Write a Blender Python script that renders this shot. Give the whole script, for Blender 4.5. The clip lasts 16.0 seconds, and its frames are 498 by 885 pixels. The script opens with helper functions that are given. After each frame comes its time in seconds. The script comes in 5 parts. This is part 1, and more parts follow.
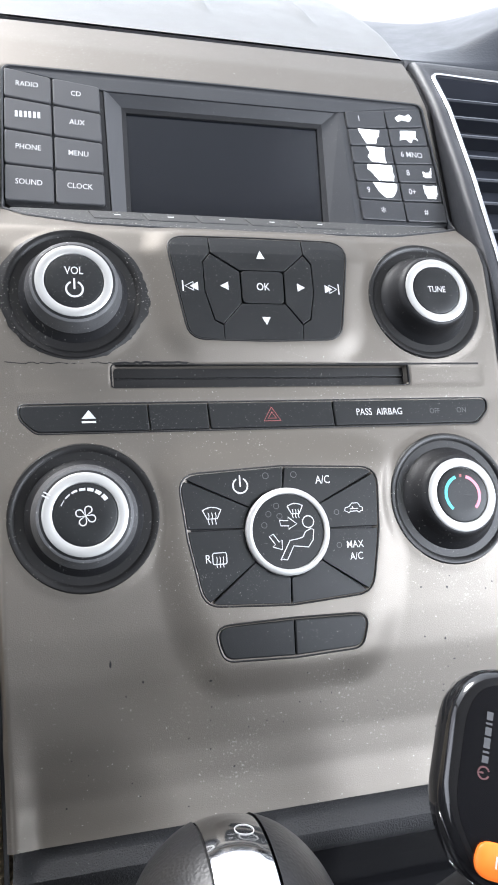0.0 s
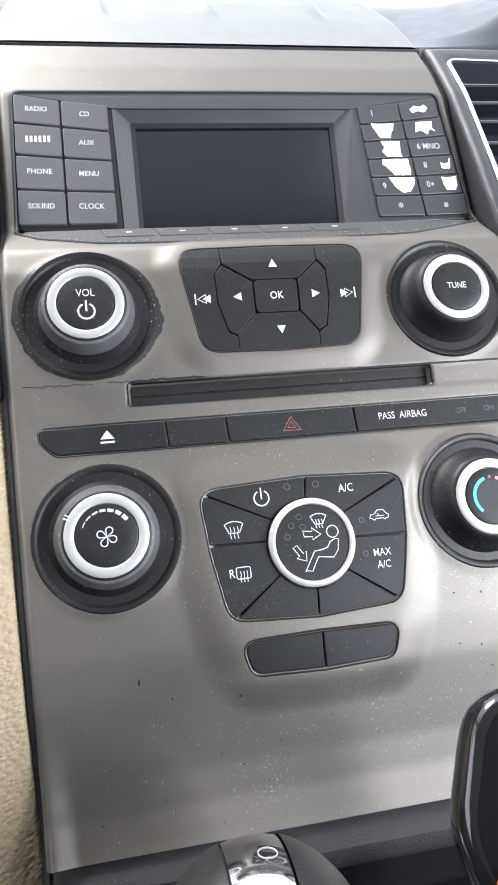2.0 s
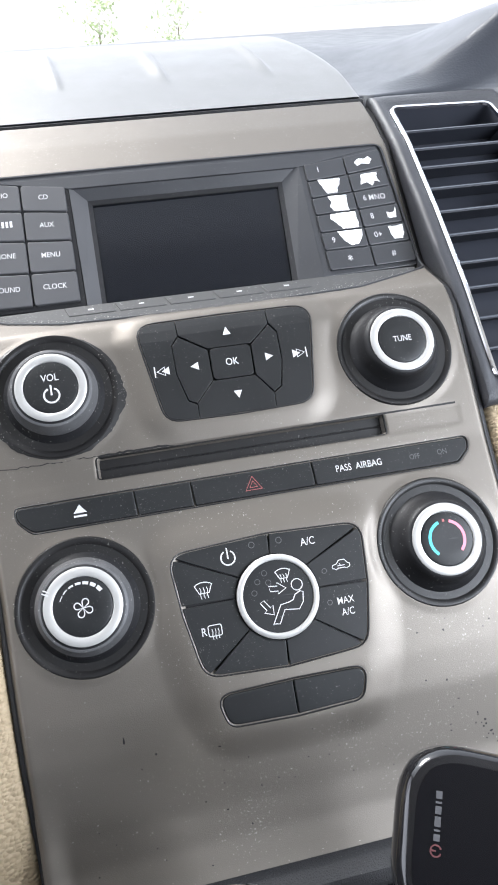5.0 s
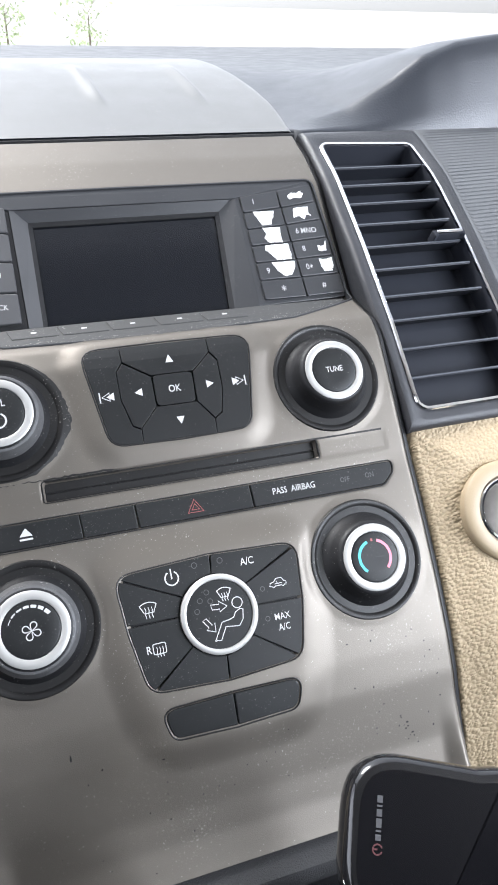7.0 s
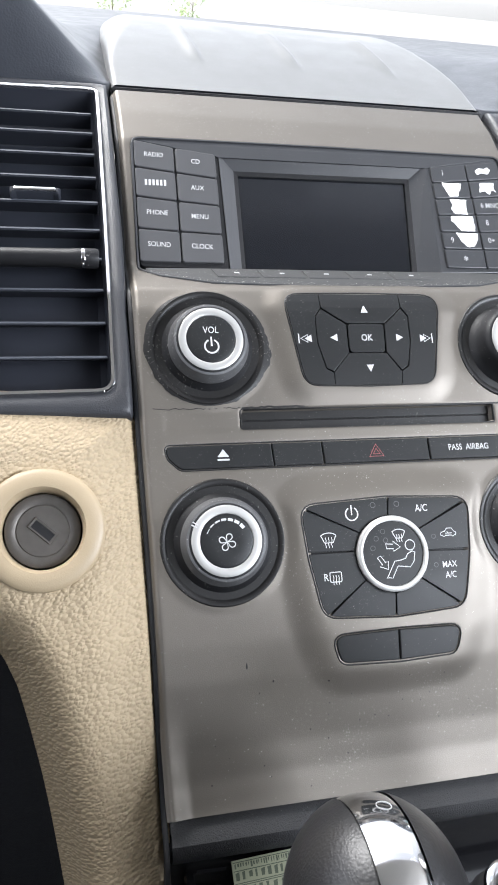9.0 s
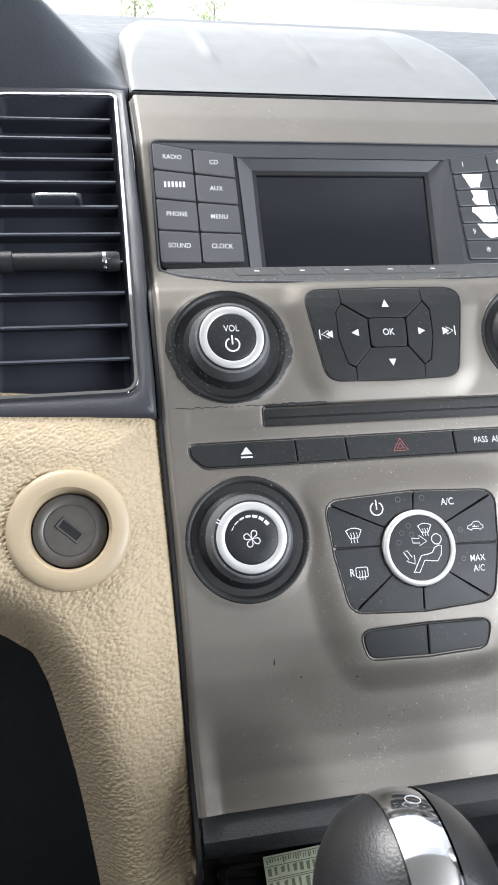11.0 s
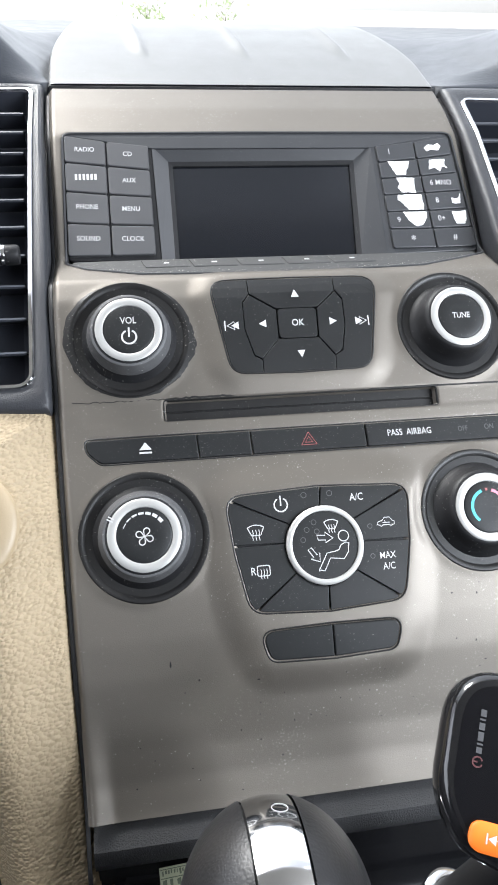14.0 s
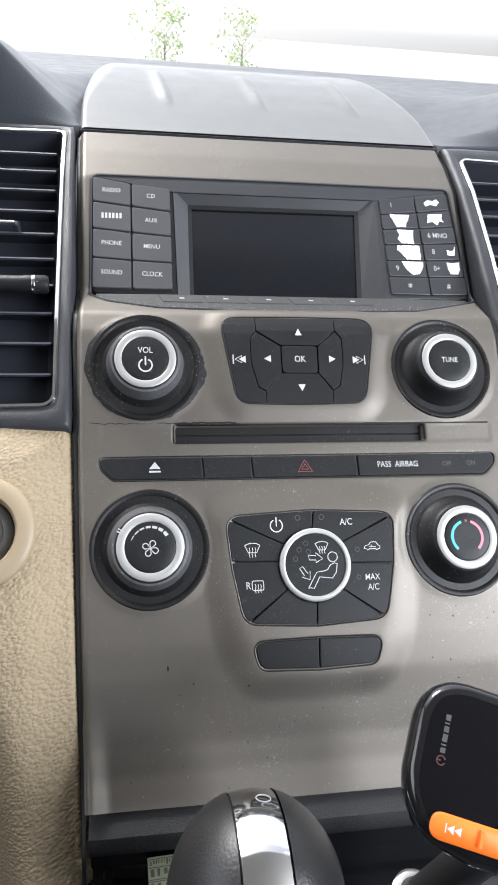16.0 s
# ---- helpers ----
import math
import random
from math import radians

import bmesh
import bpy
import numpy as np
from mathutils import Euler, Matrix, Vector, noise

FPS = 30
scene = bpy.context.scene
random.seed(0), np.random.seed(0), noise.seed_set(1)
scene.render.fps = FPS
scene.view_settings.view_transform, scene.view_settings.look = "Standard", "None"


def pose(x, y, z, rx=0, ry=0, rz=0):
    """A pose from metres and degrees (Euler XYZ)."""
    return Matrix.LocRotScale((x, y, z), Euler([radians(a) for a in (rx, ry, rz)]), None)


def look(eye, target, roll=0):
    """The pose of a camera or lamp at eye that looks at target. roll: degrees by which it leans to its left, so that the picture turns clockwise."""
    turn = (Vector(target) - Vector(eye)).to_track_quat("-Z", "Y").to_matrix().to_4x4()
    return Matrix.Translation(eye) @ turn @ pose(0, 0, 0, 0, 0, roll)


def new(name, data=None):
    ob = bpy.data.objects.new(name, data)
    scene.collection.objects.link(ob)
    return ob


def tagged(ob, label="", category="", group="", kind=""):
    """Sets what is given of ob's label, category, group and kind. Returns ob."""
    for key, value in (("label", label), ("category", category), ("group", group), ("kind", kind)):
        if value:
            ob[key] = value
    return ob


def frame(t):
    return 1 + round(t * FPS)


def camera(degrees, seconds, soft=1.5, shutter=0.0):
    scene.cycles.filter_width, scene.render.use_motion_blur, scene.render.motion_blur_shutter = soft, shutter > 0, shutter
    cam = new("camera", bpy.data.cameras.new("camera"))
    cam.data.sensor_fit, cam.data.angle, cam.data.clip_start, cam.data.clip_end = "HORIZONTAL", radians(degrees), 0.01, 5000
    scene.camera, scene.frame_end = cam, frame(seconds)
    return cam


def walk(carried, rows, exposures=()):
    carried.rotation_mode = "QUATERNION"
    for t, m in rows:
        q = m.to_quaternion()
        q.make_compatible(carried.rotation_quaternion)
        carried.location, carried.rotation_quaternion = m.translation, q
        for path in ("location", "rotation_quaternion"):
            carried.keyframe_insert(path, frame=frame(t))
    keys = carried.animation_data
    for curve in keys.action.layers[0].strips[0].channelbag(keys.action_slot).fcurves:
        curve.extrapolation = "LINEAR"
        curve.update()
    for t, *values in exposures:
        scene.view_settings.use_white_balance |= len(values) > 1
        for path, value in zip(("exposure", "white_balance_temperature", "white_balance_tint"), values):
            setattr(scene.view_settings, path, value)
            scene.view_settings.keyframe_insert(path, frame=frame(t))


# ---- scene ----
cam = camera(38.1, 16.0, soft=1.8)
PATH = [
    (0, -0.08486, -0.00327, 0.89679, 58.924, -6.206, -13.528),
    (0.5, -0.08236, -0.00595, 0.89835, 58.662, -1.285, -11.096),
    (1, -0.07611, -0.00029, 0.89735, 58.956, -1.119, -10.908),
    (1.5, -0.06402, -0.00137, 0.89999, 58.973, -0.572, -11.360),
    (2, -0.07055, -0.00073, 0.90222, 58.358, -1.443, -11.381),
    (2.5, -0.06749, -0.00027, 0.90229, 58.520, -0.879, -11.112),
    (3, -0.06622, -0.00032, 0.90395, 58.855, -2.580, -11.376),
    (3.5, -0.04352, -0.00260, 0.92324, 58.304, 2.464, -13.350),
    (4, -0.04546, -0.00352, 0.92491, 58.201, 2.733, -12.515),
    (6.3, -0.05070, -0.01042, 0.94460, 58.400, 2.305, -13.441),
    (6.5, -0.04824, -0.00834, 0.94236, 58.256, 1.526, -14.768),
    (7, -0.06476, -0.00968, 0.95203, 58.049, -1.495, -18.540),
    (7.5, -0.11703, -0.00310, 0.91921, 55.206, -5.955, -14.749),
    (8, -0.11610, -0.01975, 0.93516, 56.190, -3.710, -13.077),
    (8.5, -0.12598, -0.01513, 0.93011, 55.102, -3.887, -12.006),
    (9, -0.13219, -0.02043, 0.93614, 57.398, -5.130, -11.630),
    (11.5, -0.12850, -0.02321, 0.93481, 57.369, -2.460, -10.019),
    (12, -0.13041, -0.02221, 0.93208, 57.130, -2.852, -9.966),
    (12.5, -0.13185, -0.02403, 0.93058, 57.984, -2.896, -9.522),
    (13, -0.13044, -0.01967, 0.92442, 57.068, -3.403, -8.690),
    (13.5, -0.09971, -0.02174, 0.92448, 58.780, -0.601, -9.848),
    (14, -0.07594, -0.02650, 0.92664, 58.030, -1.344, -9.317),
    (14.5, -0.07071, -0.03833, 0.94075, 59.938, 0.264, -10.895),
    (15, -0.07039, -0.04758, 0.94446, 59.396, -1.625, -9.662),
    (15.5, -0.07759, -0.04770, 0.94190, 59.956, -2.518, -8.760),
    (16, -0.08280, -0.04950, 0.94217, 59.797, -3.943, -8.114),
]
EXPOSURES = [(0.0, 1.65, 6150, 14), (1.0, 1.72, 6150, 14), (4.0, 1.7, 6150, 14), (6.5, 1.5, 6150, 14), (7.5, 1.6, 6180, 14), (8.5, 1.58, 6220, 14), (12.5, 1.58, 6230, 12), (13.5, 1.66, 6220, 12), (14.5, 1.5, 6240, 13), (16.0, 1.33, 6280, 14)]
walk(cam, [(t, pose(*p)) for t, *p in PATH], EXPOSURES)

# ---- world and light ----
world = bpy.data.worlds.new("sky")
scene.world = world
world.use_nodes = True
wn = world.node_tree.nodes
sky = wn.new("ShaderNodeTexSky")
sky.sky_type, sky.sun_disc = "NISHITA", False
sky.sun_elevation, sky.sun_rotation = radians(53), radians(-32)
sky.air_density, sky.dust_density, sky.ozone_density = 1.0, 1.5, 1.0
haze = wn.new("ShaderNodeHueSaturation")
haze.inputs["Saturation"].default_value = 0.15
world.node_tree.links.new(sky.outputs[0], haze.inputs["Color"])
world.node_tree.links.new(haze.outputs[0], wn["Background"].inputs[0])
wn["Background"].inputs[1].default_value = 0.15
sun_data = bpy.data.lights.new("sun", "SUN")
sun_data.energy, sun_data.angle, sun_data.color = 2.2, radians(20), (1.0, 0.96, 0.9)
sun = new("sun", sun_data)
sun.matrix_world = look((-2.6, 4.2, 6.5), (0, 0, 0.9))


def window_light(name, size_x, size_y, watts, eye, target, colour=(0.9, 0.96, 1.0)):
    data = bpy.data.lights.new(name, "AREA")
    data.shape, data.size, data.size_y, data.energy, data.color = "RECTANGLE", size_x, size_y, watts, colour
    ob = new(name, data)
    ob.matrix_world = look(eye, target)
    return ob


# daylight that enters through the glass of the cabin
window_light("windshield_daylight", 1.2, 0.6, 0.6, (0, 0.62, 1.2), (0, 0.2, 0.8))
window_light("passenger_window_daylight", 0.85, 0.38, 9.4, (0.74, -0.4, 1.14), (0, 0.1, 0.78))
window_light("driver_window_daylight", 0.6, 0.3, 0.55, (-0.74, 0.0, 1.1), (-0.1, 0.16, 0.75))


# ---- materials ----
def material(name, colour, rough=0.5, metal=0.0, var=0.12, scale=40.0, bump=0.0, bump_scale=600.0, coat=0.0, spec=0.5,
             dust=0.0, dust_scale=900.0, rough_var=0.1, leather=0.0, leather_scale=420.0, emission=None, fine=0.0):
    m = bpy.data.materials.new(name)
    m.use_nodes = True
    nt = m.node_tree
    n, l = nt.nodes, nt.links
    b = n["Principled BSDF"]
    b.inputs["Roughness"].default_value, b.inputs["Metallic"].default_value = rough, metal
    b.inputs["Coat Weight"].default_value, b.inputs["Specular IOR Level"].default_value = coat, spec
    tc = n.new("ShaderNodeTexCoord")
    info = n.new("ShaderNodeObjectInfo")
    noise_a = n.new("ShaderNodeTexNoise")
    noise_a.inputs["Scale"].default_value, noise_a.inputs["Detail"].default_value = scale, 6.0
    l.new(tc.outputs["Object"], noise_a.inputs["Vector"])
    mix = n.new("ShaderNodeMix")
    mix.data_type = "RGBA"
    mix.inputs[6].default_value = (*[c * (1 - var) for c in colour], 1)
    mix.inputs[7].default_value = (*[min(1, c * (1 + var)) for c in colour], 1)
    l.new(noise_a.outputs["Fac"], mix.inputs[0])
    last = mix.outputs[2]
    if dust:
        vor = n.new("ShaderNodeTexNoise")
        vor.inputs["Scale"].default_value, vor.inputs["Detail"].default_value = dust_scale, 2.0
        l.new(tc.outputs["Object"], vor.inputs["Vector"])
        big = n.new("ShaderNodeTexNoise")
        big.inputs["Scale"].default_value = 35.0
        l.new(tc.outputs["Object"], big.inputs["Vector"])
        add = n.new("ShaderNodeMath")
        add.operation = "MULTIPLY_ADD"
        add.inputs[1].default_value = 0.25
        l.new(big.outputs["Fac"], add.inputs[0])
        l.new(vor.outputs["Fac"], add.inputs[2])
        ramp = n.new("ShaderNodeMapRange")
        ramp.inputs[1].default_value, ramp.inputs[2].default_value = 0.80, 0.90
        ramp.inputs[3].default_value, ramp.inputs[4].default_value = 0.0, dust
        l.new(add.outputs[0], ramp.inputs[0])
        dm = n.new("ShaderNodeMix")
        dm.data_type = "RGBA"
        dm.inputs[7].default_value = (0.5, 0.49, 0.46, 1)
        l.new(ramp.outputs[0], dm.inputs[0])
        l.new(last, dm.inputs[6])
        last = dm.outputs[2]
    l.new(last, b.inputs["Base Color"])
    if rough_var:
        rm = n.new("ShaderNodeMapRange")
        rm.inputs[3].default_value, rm.inputs[4].default_value = max(0.02, rough - rough_var), min(1, rough + rough_var)
        rn = n.new("ShaderNodeTexNoise")
        rn.inputs["Scale"].default_value, rn.inputs["Detail"].default_value = 60.0, 4.0
        l.new(tc.outputs["Object"], rn.inputs["Vector"])
        l.new(rn.outputs["Fac"], rm.inputs[0])
        l.new(rm.outputs[0], b.inputs["Roughness"])
    height = None
    if bump:
        bn = n.new("ShaderNodeTexNoise")
        bn.inputs["Scale"].default_value, bn.inputs["Detail"].default_value = bump_scale, 3.0
        l.new(tc.outputs["Object"], bn.inputs["Vector"])
        bp = n.new("ShaderNodeBump")
        bp.inputs["Strength"].default_value, bp.inputs["Distance"].default_value = bump, 0.001
        l.new(bn.outputs["Fac"], bp.inputs["Height"])
        l.new(bp.outputs[0], b.inputs["Normal"])
        height = bp
    if leather:
        warp = n.new("ShaderNodeTexNoise")
        warp.inputs["Scale"].default_value = leather_scale * 0.3
        l.new(tc.outputs["Object"], warp.inputs["Vector"])
        va = n.new("ShaderNodeVectorMath")
        va.operation = "MULTIPLY_ADD"
        va.inputs[1].default_value = (0.0016, 0.0014, 0.0010)
        l.new(warp.outputs["Color"], va.inputs[0])
        l.new(tc.outputs["Object"], va.inputs[2])
        vo = n.new("ShaderNodeTexVoronoi")
        vo.feature = "SMOOTH_F1"
        vo.inputs["Scale"].default_value, vo.inputs["Randomness"].default_value = leather_scale, 1.0
        bp = n.new("ShaderNodeBump")
        bp.inputs["Strength"].default_value, bp.inputs["Distance"].default_value = leather, 0.0008
        if leather > 0.5:
            # pebbles drawn out aslant over the hide, broken by shallow wrinkles
            flat = n.new("ShaderNodeCombineXYZ")
            for k, axis in enumerate(((0.62, 0.36, 0.41), (-0.68, 0.64, 0.73))):
                dot = n.new("ShaderNodeVectorMath")
                dot.operation = "DOT_PRODUCT"
                dot.inputs[1].default_value = axis
                l.new(va.outputs[0], dot.inputs[0])
                l.new(dot.outputs["Value"], flat.inputs[k])
            vo.inputs["Smoothness"].default_value = 0.15
            l.new(flat.outputs[0], vo.inputs["Vector"])
            wrinkle = n.new("ShaderNodeTexNoise")
            wrinkle.inputs["Scale"].default_value, wrinkle.inputs["Detail"].default_value = leather_scale * 0.4, 3.0
            l.new(flat.outputs[0], wrinkle.inputs["Vector"])
            low = n.new("ShaderNodeMath")
            low.operation = "MULTIPLY_ADD"
            low.inputs[1].default_value = 0.3
            l.new(wrinkle.outputs["Fac"], low.inputs[0])
            l.new(vo.outputs["Distance"], low.inputs[2])
            bp.invert = True
            l.new(low.outputs[0], bp.inputs["Height"])
            bp.inputs["Distance"].default_value = 0.001
        else:
            bp.invert = True
            l.new(va.outputs[0], vo.inputs["Vector"])
            l.new(vo.outputs["Distance"], bp.inputs["Height"])
        if height:
            l.new(height.outputs[0], bp.inputs["Normal"])
        l.new(bp.outputs[0], b.inputs["Normal"])
    if emission:
        b.inputs["Emission Color"].default_value, b.inputs["Emission Strength"].default_value = (*emission[:3], 1), emission[3]
    return m


PAINT = material("satin_champagne_paint", (0.145, 0.130, 0.112), 0.48, 0.62, 0.09, 25, 0.09, 2200, dust=0.5, dust_scale=1300, rough_var=0.05)
BLACK = material("black_plastic", (0.013, 0.013, 0.014), 0.5, 0, 0.2, 60, 0.08, 2500, spec=0.3, dust=0.16, dust_scale=1500)
BUTTON = material("soft_black_button", (0.012, 0.0125, 0.013), 0.46, 0, 0.15, 60, 0.06, 2500, spec=0.28, dust=0.2, dust_scale=1400)
KEY = material("charcoal_key_plastic", (0.055, 0.055, 0.058), 0.5, 0, 0.1, 60, 0.06, 2500)
FACE = material("dark_grey_faceplate", (0.03, 0.031, 0.034), 0.42, 0, 0.12, 50, 0.05, 2500, dust=0.1, dust_scale=1200)
DUSTY = material("dusty_black_plastic", (0.028, 0.028, 0.028), 0.6, 0, 0.2, 60, 0.1, 2000, dust=0.5, dust_scale=1100)
KNOB = material("worn_black_rubber", (0.010, 0.010, 0.011), 0.5, 0, 0.3, 90, 0.1, 1800, spec=0.28, dust=0.3, dust_scale=900)
WORN = material("scuffed_grey_rubber", (0.07, 0.07, 0.072), 0.55, 0, 0.45, 160, 0.15, 1500, dust=0.6, dust_scale=900)
WELL = material("dark_knob_well", (0.011, 0.0105, 0.0105), 0.42, 0, 0.25, 80, 0.08, 2000, spec=0.35, dust=0.25, dust_scale=1100)
SILVER = material("satin_silver_ring", (0.40, 0.395, 0.38), 0.45, 0.35, 0.06, 80)
CHROME = material("chrome", (0.78, 0.78, 0.79), 0.09, 1.0, 0.04, 80, rough_var=0.04)
GREYMETAL = material("brushed_grey_metal", (0.12, 0.11, 0.10), 0.45, 0.6, 0.2, 300, 0.1, 3000)
PRINT = material("white_print", (0.5, 0.5, 0.5), 0.6, 0, 0.08, 200)
GREYPRINT = material("grey_print", (0.45, 0.45, 0.45), 0.6, 0, 0.1, 200)
DIMPRINT = material("dim_grey_print", (0.07, 0.07, 0.072), 0.6, 0, 0.1, 200)
MARKGREY = material("faded_grey_print", (0.05, 0.05, 0.054), 0.5, 0, 0.1, 200)
MARKRED = material("faded_red_print", (0.065, 0.014, 0.016), 0.5, 0, 0.1, 200)
RED = material("red_print", (0.30, 0.08, 0.08), 0.6, 0, 0.1, 200)
CYAN = material("cyan_print", (0.06, 0.5, 0.58), 0.5, 0, 0.05, 200)
PINK = material("pink_print", (0.72, 0.2, 0.27), 0.5, 0, 0.05, 200)
LINT = material("pale_lint", (0.36, 0.35, 0.32), 0.9, 0, 0.3, 700)
WEAR = material("bare_white_plastic", (0.8, 0.8, 0.78), 0.55, 0, 0.06, 300)
GLASS_BLACK = material("black_display_glass", (0.006, 0.007, 0.0095), 0.16, 0, 0.1, 50, spec=0.4, rough_var=0.03)
GLOSS = material("deep_black_gloss", (0.004, 0.004, 0.005), 0.12, 0, 0.1, 50, spec=0.22, rough_var=0.04)
CHARCOAL = material("grained_charcoal_plastic", (0.026, 0.027, 0.031), 0.45, 0, 0.1, 60, 0.3, 1500)
DASH = material("grained_dark_dash_vinyl", (0.026, 0.029, 0.036), 0.38, 0, 0.1, 30, 0, leather=0.15, leather_scale=900)
PAD = material("satin_grey_hood_pad", (0.15, 0.149, 0.145), 0.38, 0.2, 0.06, 30, 0.06, 1500, dust=0.2, dust_scale=900)
BEIGE = material("beige_leather_grain", (0.35, 0.275, 0.175), 0.62, 0, 0.09, 30, 0, leather=0.9, leather_scale=620, spec=0.35)
BEIGEPL = material("smooth_beige_plastic", (0.33, 0.258, 0.165), 0.5, 0, 0.05, 60, 0.1, 1500)
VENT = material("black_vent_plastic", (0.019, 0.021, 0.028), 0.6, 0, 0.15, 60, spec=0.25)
# paler copy of the vent plastic, for light caught on the slat fronts
VENTEDGE = material("lit_vent_plastic", (0.065, 0.071, 0.085), 0.4, 0, 0.1, 90)
LEATHER = material("black_leather", (0.014, 0.014, 0.015), 0.42, 0, 0.15, 60, 0, leather=0.13, leather_scale=1100)
PIANO = material("glossy_black_plastic", (0.008, 0.008, 0.009), 0.12, 0, 0.1, 50, rough_var=0.05, coat=0.3)
ORANGE = material("orange_silicone", (0.85, 0.17, 0.015), 0.45, 0, 0.04, 60)
# note colour holds the tray's shade, well below that of the bare paper
BILL = material("shaded_banknote_paper", (0.19, 0.2, 0.135), 0.85, 0, 0.15, 400)
BILLINK = material("banknote_ink", (0.05, 0.06, 0.04), 0.85, 0, 0.2, 400)
MESHGREY = material("grey_lined_trim", (0.125, 0.128, 0.132), 0.4, 0.3, 0.1, 60)
LINEDBACK = material("dark_grey_lined_backing", (0.115, 0.118, 0.122), 0.5, 0.2, 0.1, 60)
LINER = material("grey_headliner", (0.36, 0.345, 0.32), 0.9, 0, 0.08, 90, 0.3, 900)
CARPET = material("black_carpet", (0.035, 0.036, 0.04), 0.95, 0, 0.3, 300, 0.5, 900)
# leaf transmission and bark are paled to imitate the glare outside
LEAF = material("leaf", (0.12, 0.19, 0.08), 0.6, 0, 0.4, 2)
BARK = material("bark", (0.26, 0.22, 0.17), 0.9, 0, 0.3, 6)
leaf_nodes, leaf_links = LEAF.node_tree.nodes, LEAF.node_tree.links
glow = leaf_nodes.new("ShaderNodeBsdfTranslucent")
glow.inputs[0].default_value = (0.62, 0.72, 0.45, 1)
both = leaf_nodes.new("ShaderNodeMixShader")
both.inputs[0].default_value = 0.6
leaf_links.new(leaf_nodes["Principled BSDF"].outputs[0], both.inputs[1])
leaf_links.new(glow.outputs[0], both.inputs[2])
leaf_links.new(both.outputs[0], leaf_nodes["Material Output"].inputs[0])
# ground colour raised so that it looks blown out by daylight
GLARE_GROUND = material("glare_paled_ground", (0.42, 0.41, 0.39), 0.9, 0, 0.25, 4, 0.4, 80)

TINT = bpy.data.materials.new("tinted_glass")
TINT.use_nodes = True
tn = TINT.node_tree.nodes
tn.remove(tn["Principled BSDF"])
clear, gloss, blend = tn.new("ShaderNodeBsdfTransparent"), tn.new("ShaderNodeBsdfGlossy"), tn.new("ShaderNodeMixShader")
clear.inputs[0].default_value = (0.84, 0.86, 0.85, 1)
gloss.inputs["Roughness"].default_value = 0.02
blend.inputs[0].default_value = 0.04
TINT.node_tree.links.new(clear.outputs[0], blend.inputs[1])
TINT.node_tree.links.new(gloss.outputs[0], blend.inputs[2])
TINT.node_tree.links.new(blend.outputs[0], tn["Material Output"].inputs[0])
STRIP = material("grained_black_trim", (0.024, 0.024, 0.025), 0.6, 0, 0.25, 60, 0.5, 1500, spec=0.3, dust=0.15, dust_scale=1200)

# ---- the dash's section: y and z in millimetres, from the console up to the hood ----
MM = 0.001


class Section:
    def raised(self, mm):
        """The same section, with all that is laid on it that much prouder."""
        return Section(self.points, self.zero, self.blur, mm)

    def __init__(self, points, zero, blur, lift=0.0):
        self.points, self.zero, self.blur, self.lift = points, zero, blur, lift
        p = np.array(points, float)
        s = np.r_[0, np.cumsum(np.hypot(*np.diff(p, axis=0).T))]
        s -= s[zero]
        fine = np.arange(s[0], s[-1], 0.5)
        y, z = np.interp(fine, s, p[:, 0]), np.interp(fine, s, p[:, 1])
        if blur:
            k = np.hanning(2 * blur * 2 + 3)
            k /= k.sum()
            pad = len(k) // 2
            ends = lambda v: np.r_[2 * v[0] - v[pad:0:-1], v, 2 * v[-1] - v[-2:-pad - 2:-1]]
            y, z = np.convolve(ends(y), k, "valid"), np.convolve(ends(z), k, "valid")
        self.s, self.y, self.z = fine, y, z
        ty, tz = np.gradient(y), np.gradient(z)
        length = np.hypot(ty, tz)
        self.ty, self.tz = ty / length, tz / length

    def at(self, x, s, h):
        """Points x along the car's width, s up along the section and h proud of it."""
        g = lambda v: np.interp(s, self.s, v)
        h = h + self.lift
        ty, tz = g(self.ty), g(self.tz)
        return np.stack(np.broadcast_arrays(np.asarray(x, float), g(self.y) - tz * h, g(self.z) + ty * h), -1) * MM

    def spot(self, x, s, h=0.0, turn=0.0):
        """A pose with x to the right, y up along the section and z out of it."""
        o = self.at(x, s, h)
        ty, tz = np.interp(s, self.s, self.ty), np.interp(s, self.s, self.tz)
        n = math.hypot(ty, tz)
        m = Matrix(((1, 0, 0, o[0]), (0, ty / n, -tz / n, o[1]), (0, tz / n, ty / n, o[2]), (0, 0, 0, 1)))
        return m @ pose(0, 0, 0, 0, 0, turn)


STACK = Section([(112, 540), (118, 580), (124, 610), (129, 629.5), (136.3, 636.4), (146.2, 642.8), (154.1, 650.2), (161.8, 660.4), (169.8, 673.8), (176.7, 685.7), (185.5, 698), (200, 715),
                 (222, 738), (246, 760.5), (267, 783), (290.6, 806.5), (301, 812.5), (329.6, 814.2), (332, 816.5), (349, 831.5), (366, 846.5),
                 (384, 862), (405, 872), (428.7, 880), (436, 881.5)], 4, 4)
BOLSTER = Section([(104, 555), (122, 587), (147.2, 631.8), (167.5, 668), (176.5, 684), (185.5, 698), (200, 715), (222, 738), (246, 760.5), (267, 783), (290.6, 806.5)], 2, 8)
NAV = STACK.raised(2.0)
CLIM = STACK.raised(2.4)
LOW = STACK.raised(2.4)
PLANE = Section([(332 - 0.7526 * 273, 816.5 - 0.6585 * 273), (332 + 0.7526 * 90, 816.5 + 0.6585 * 90)], 0, 0)
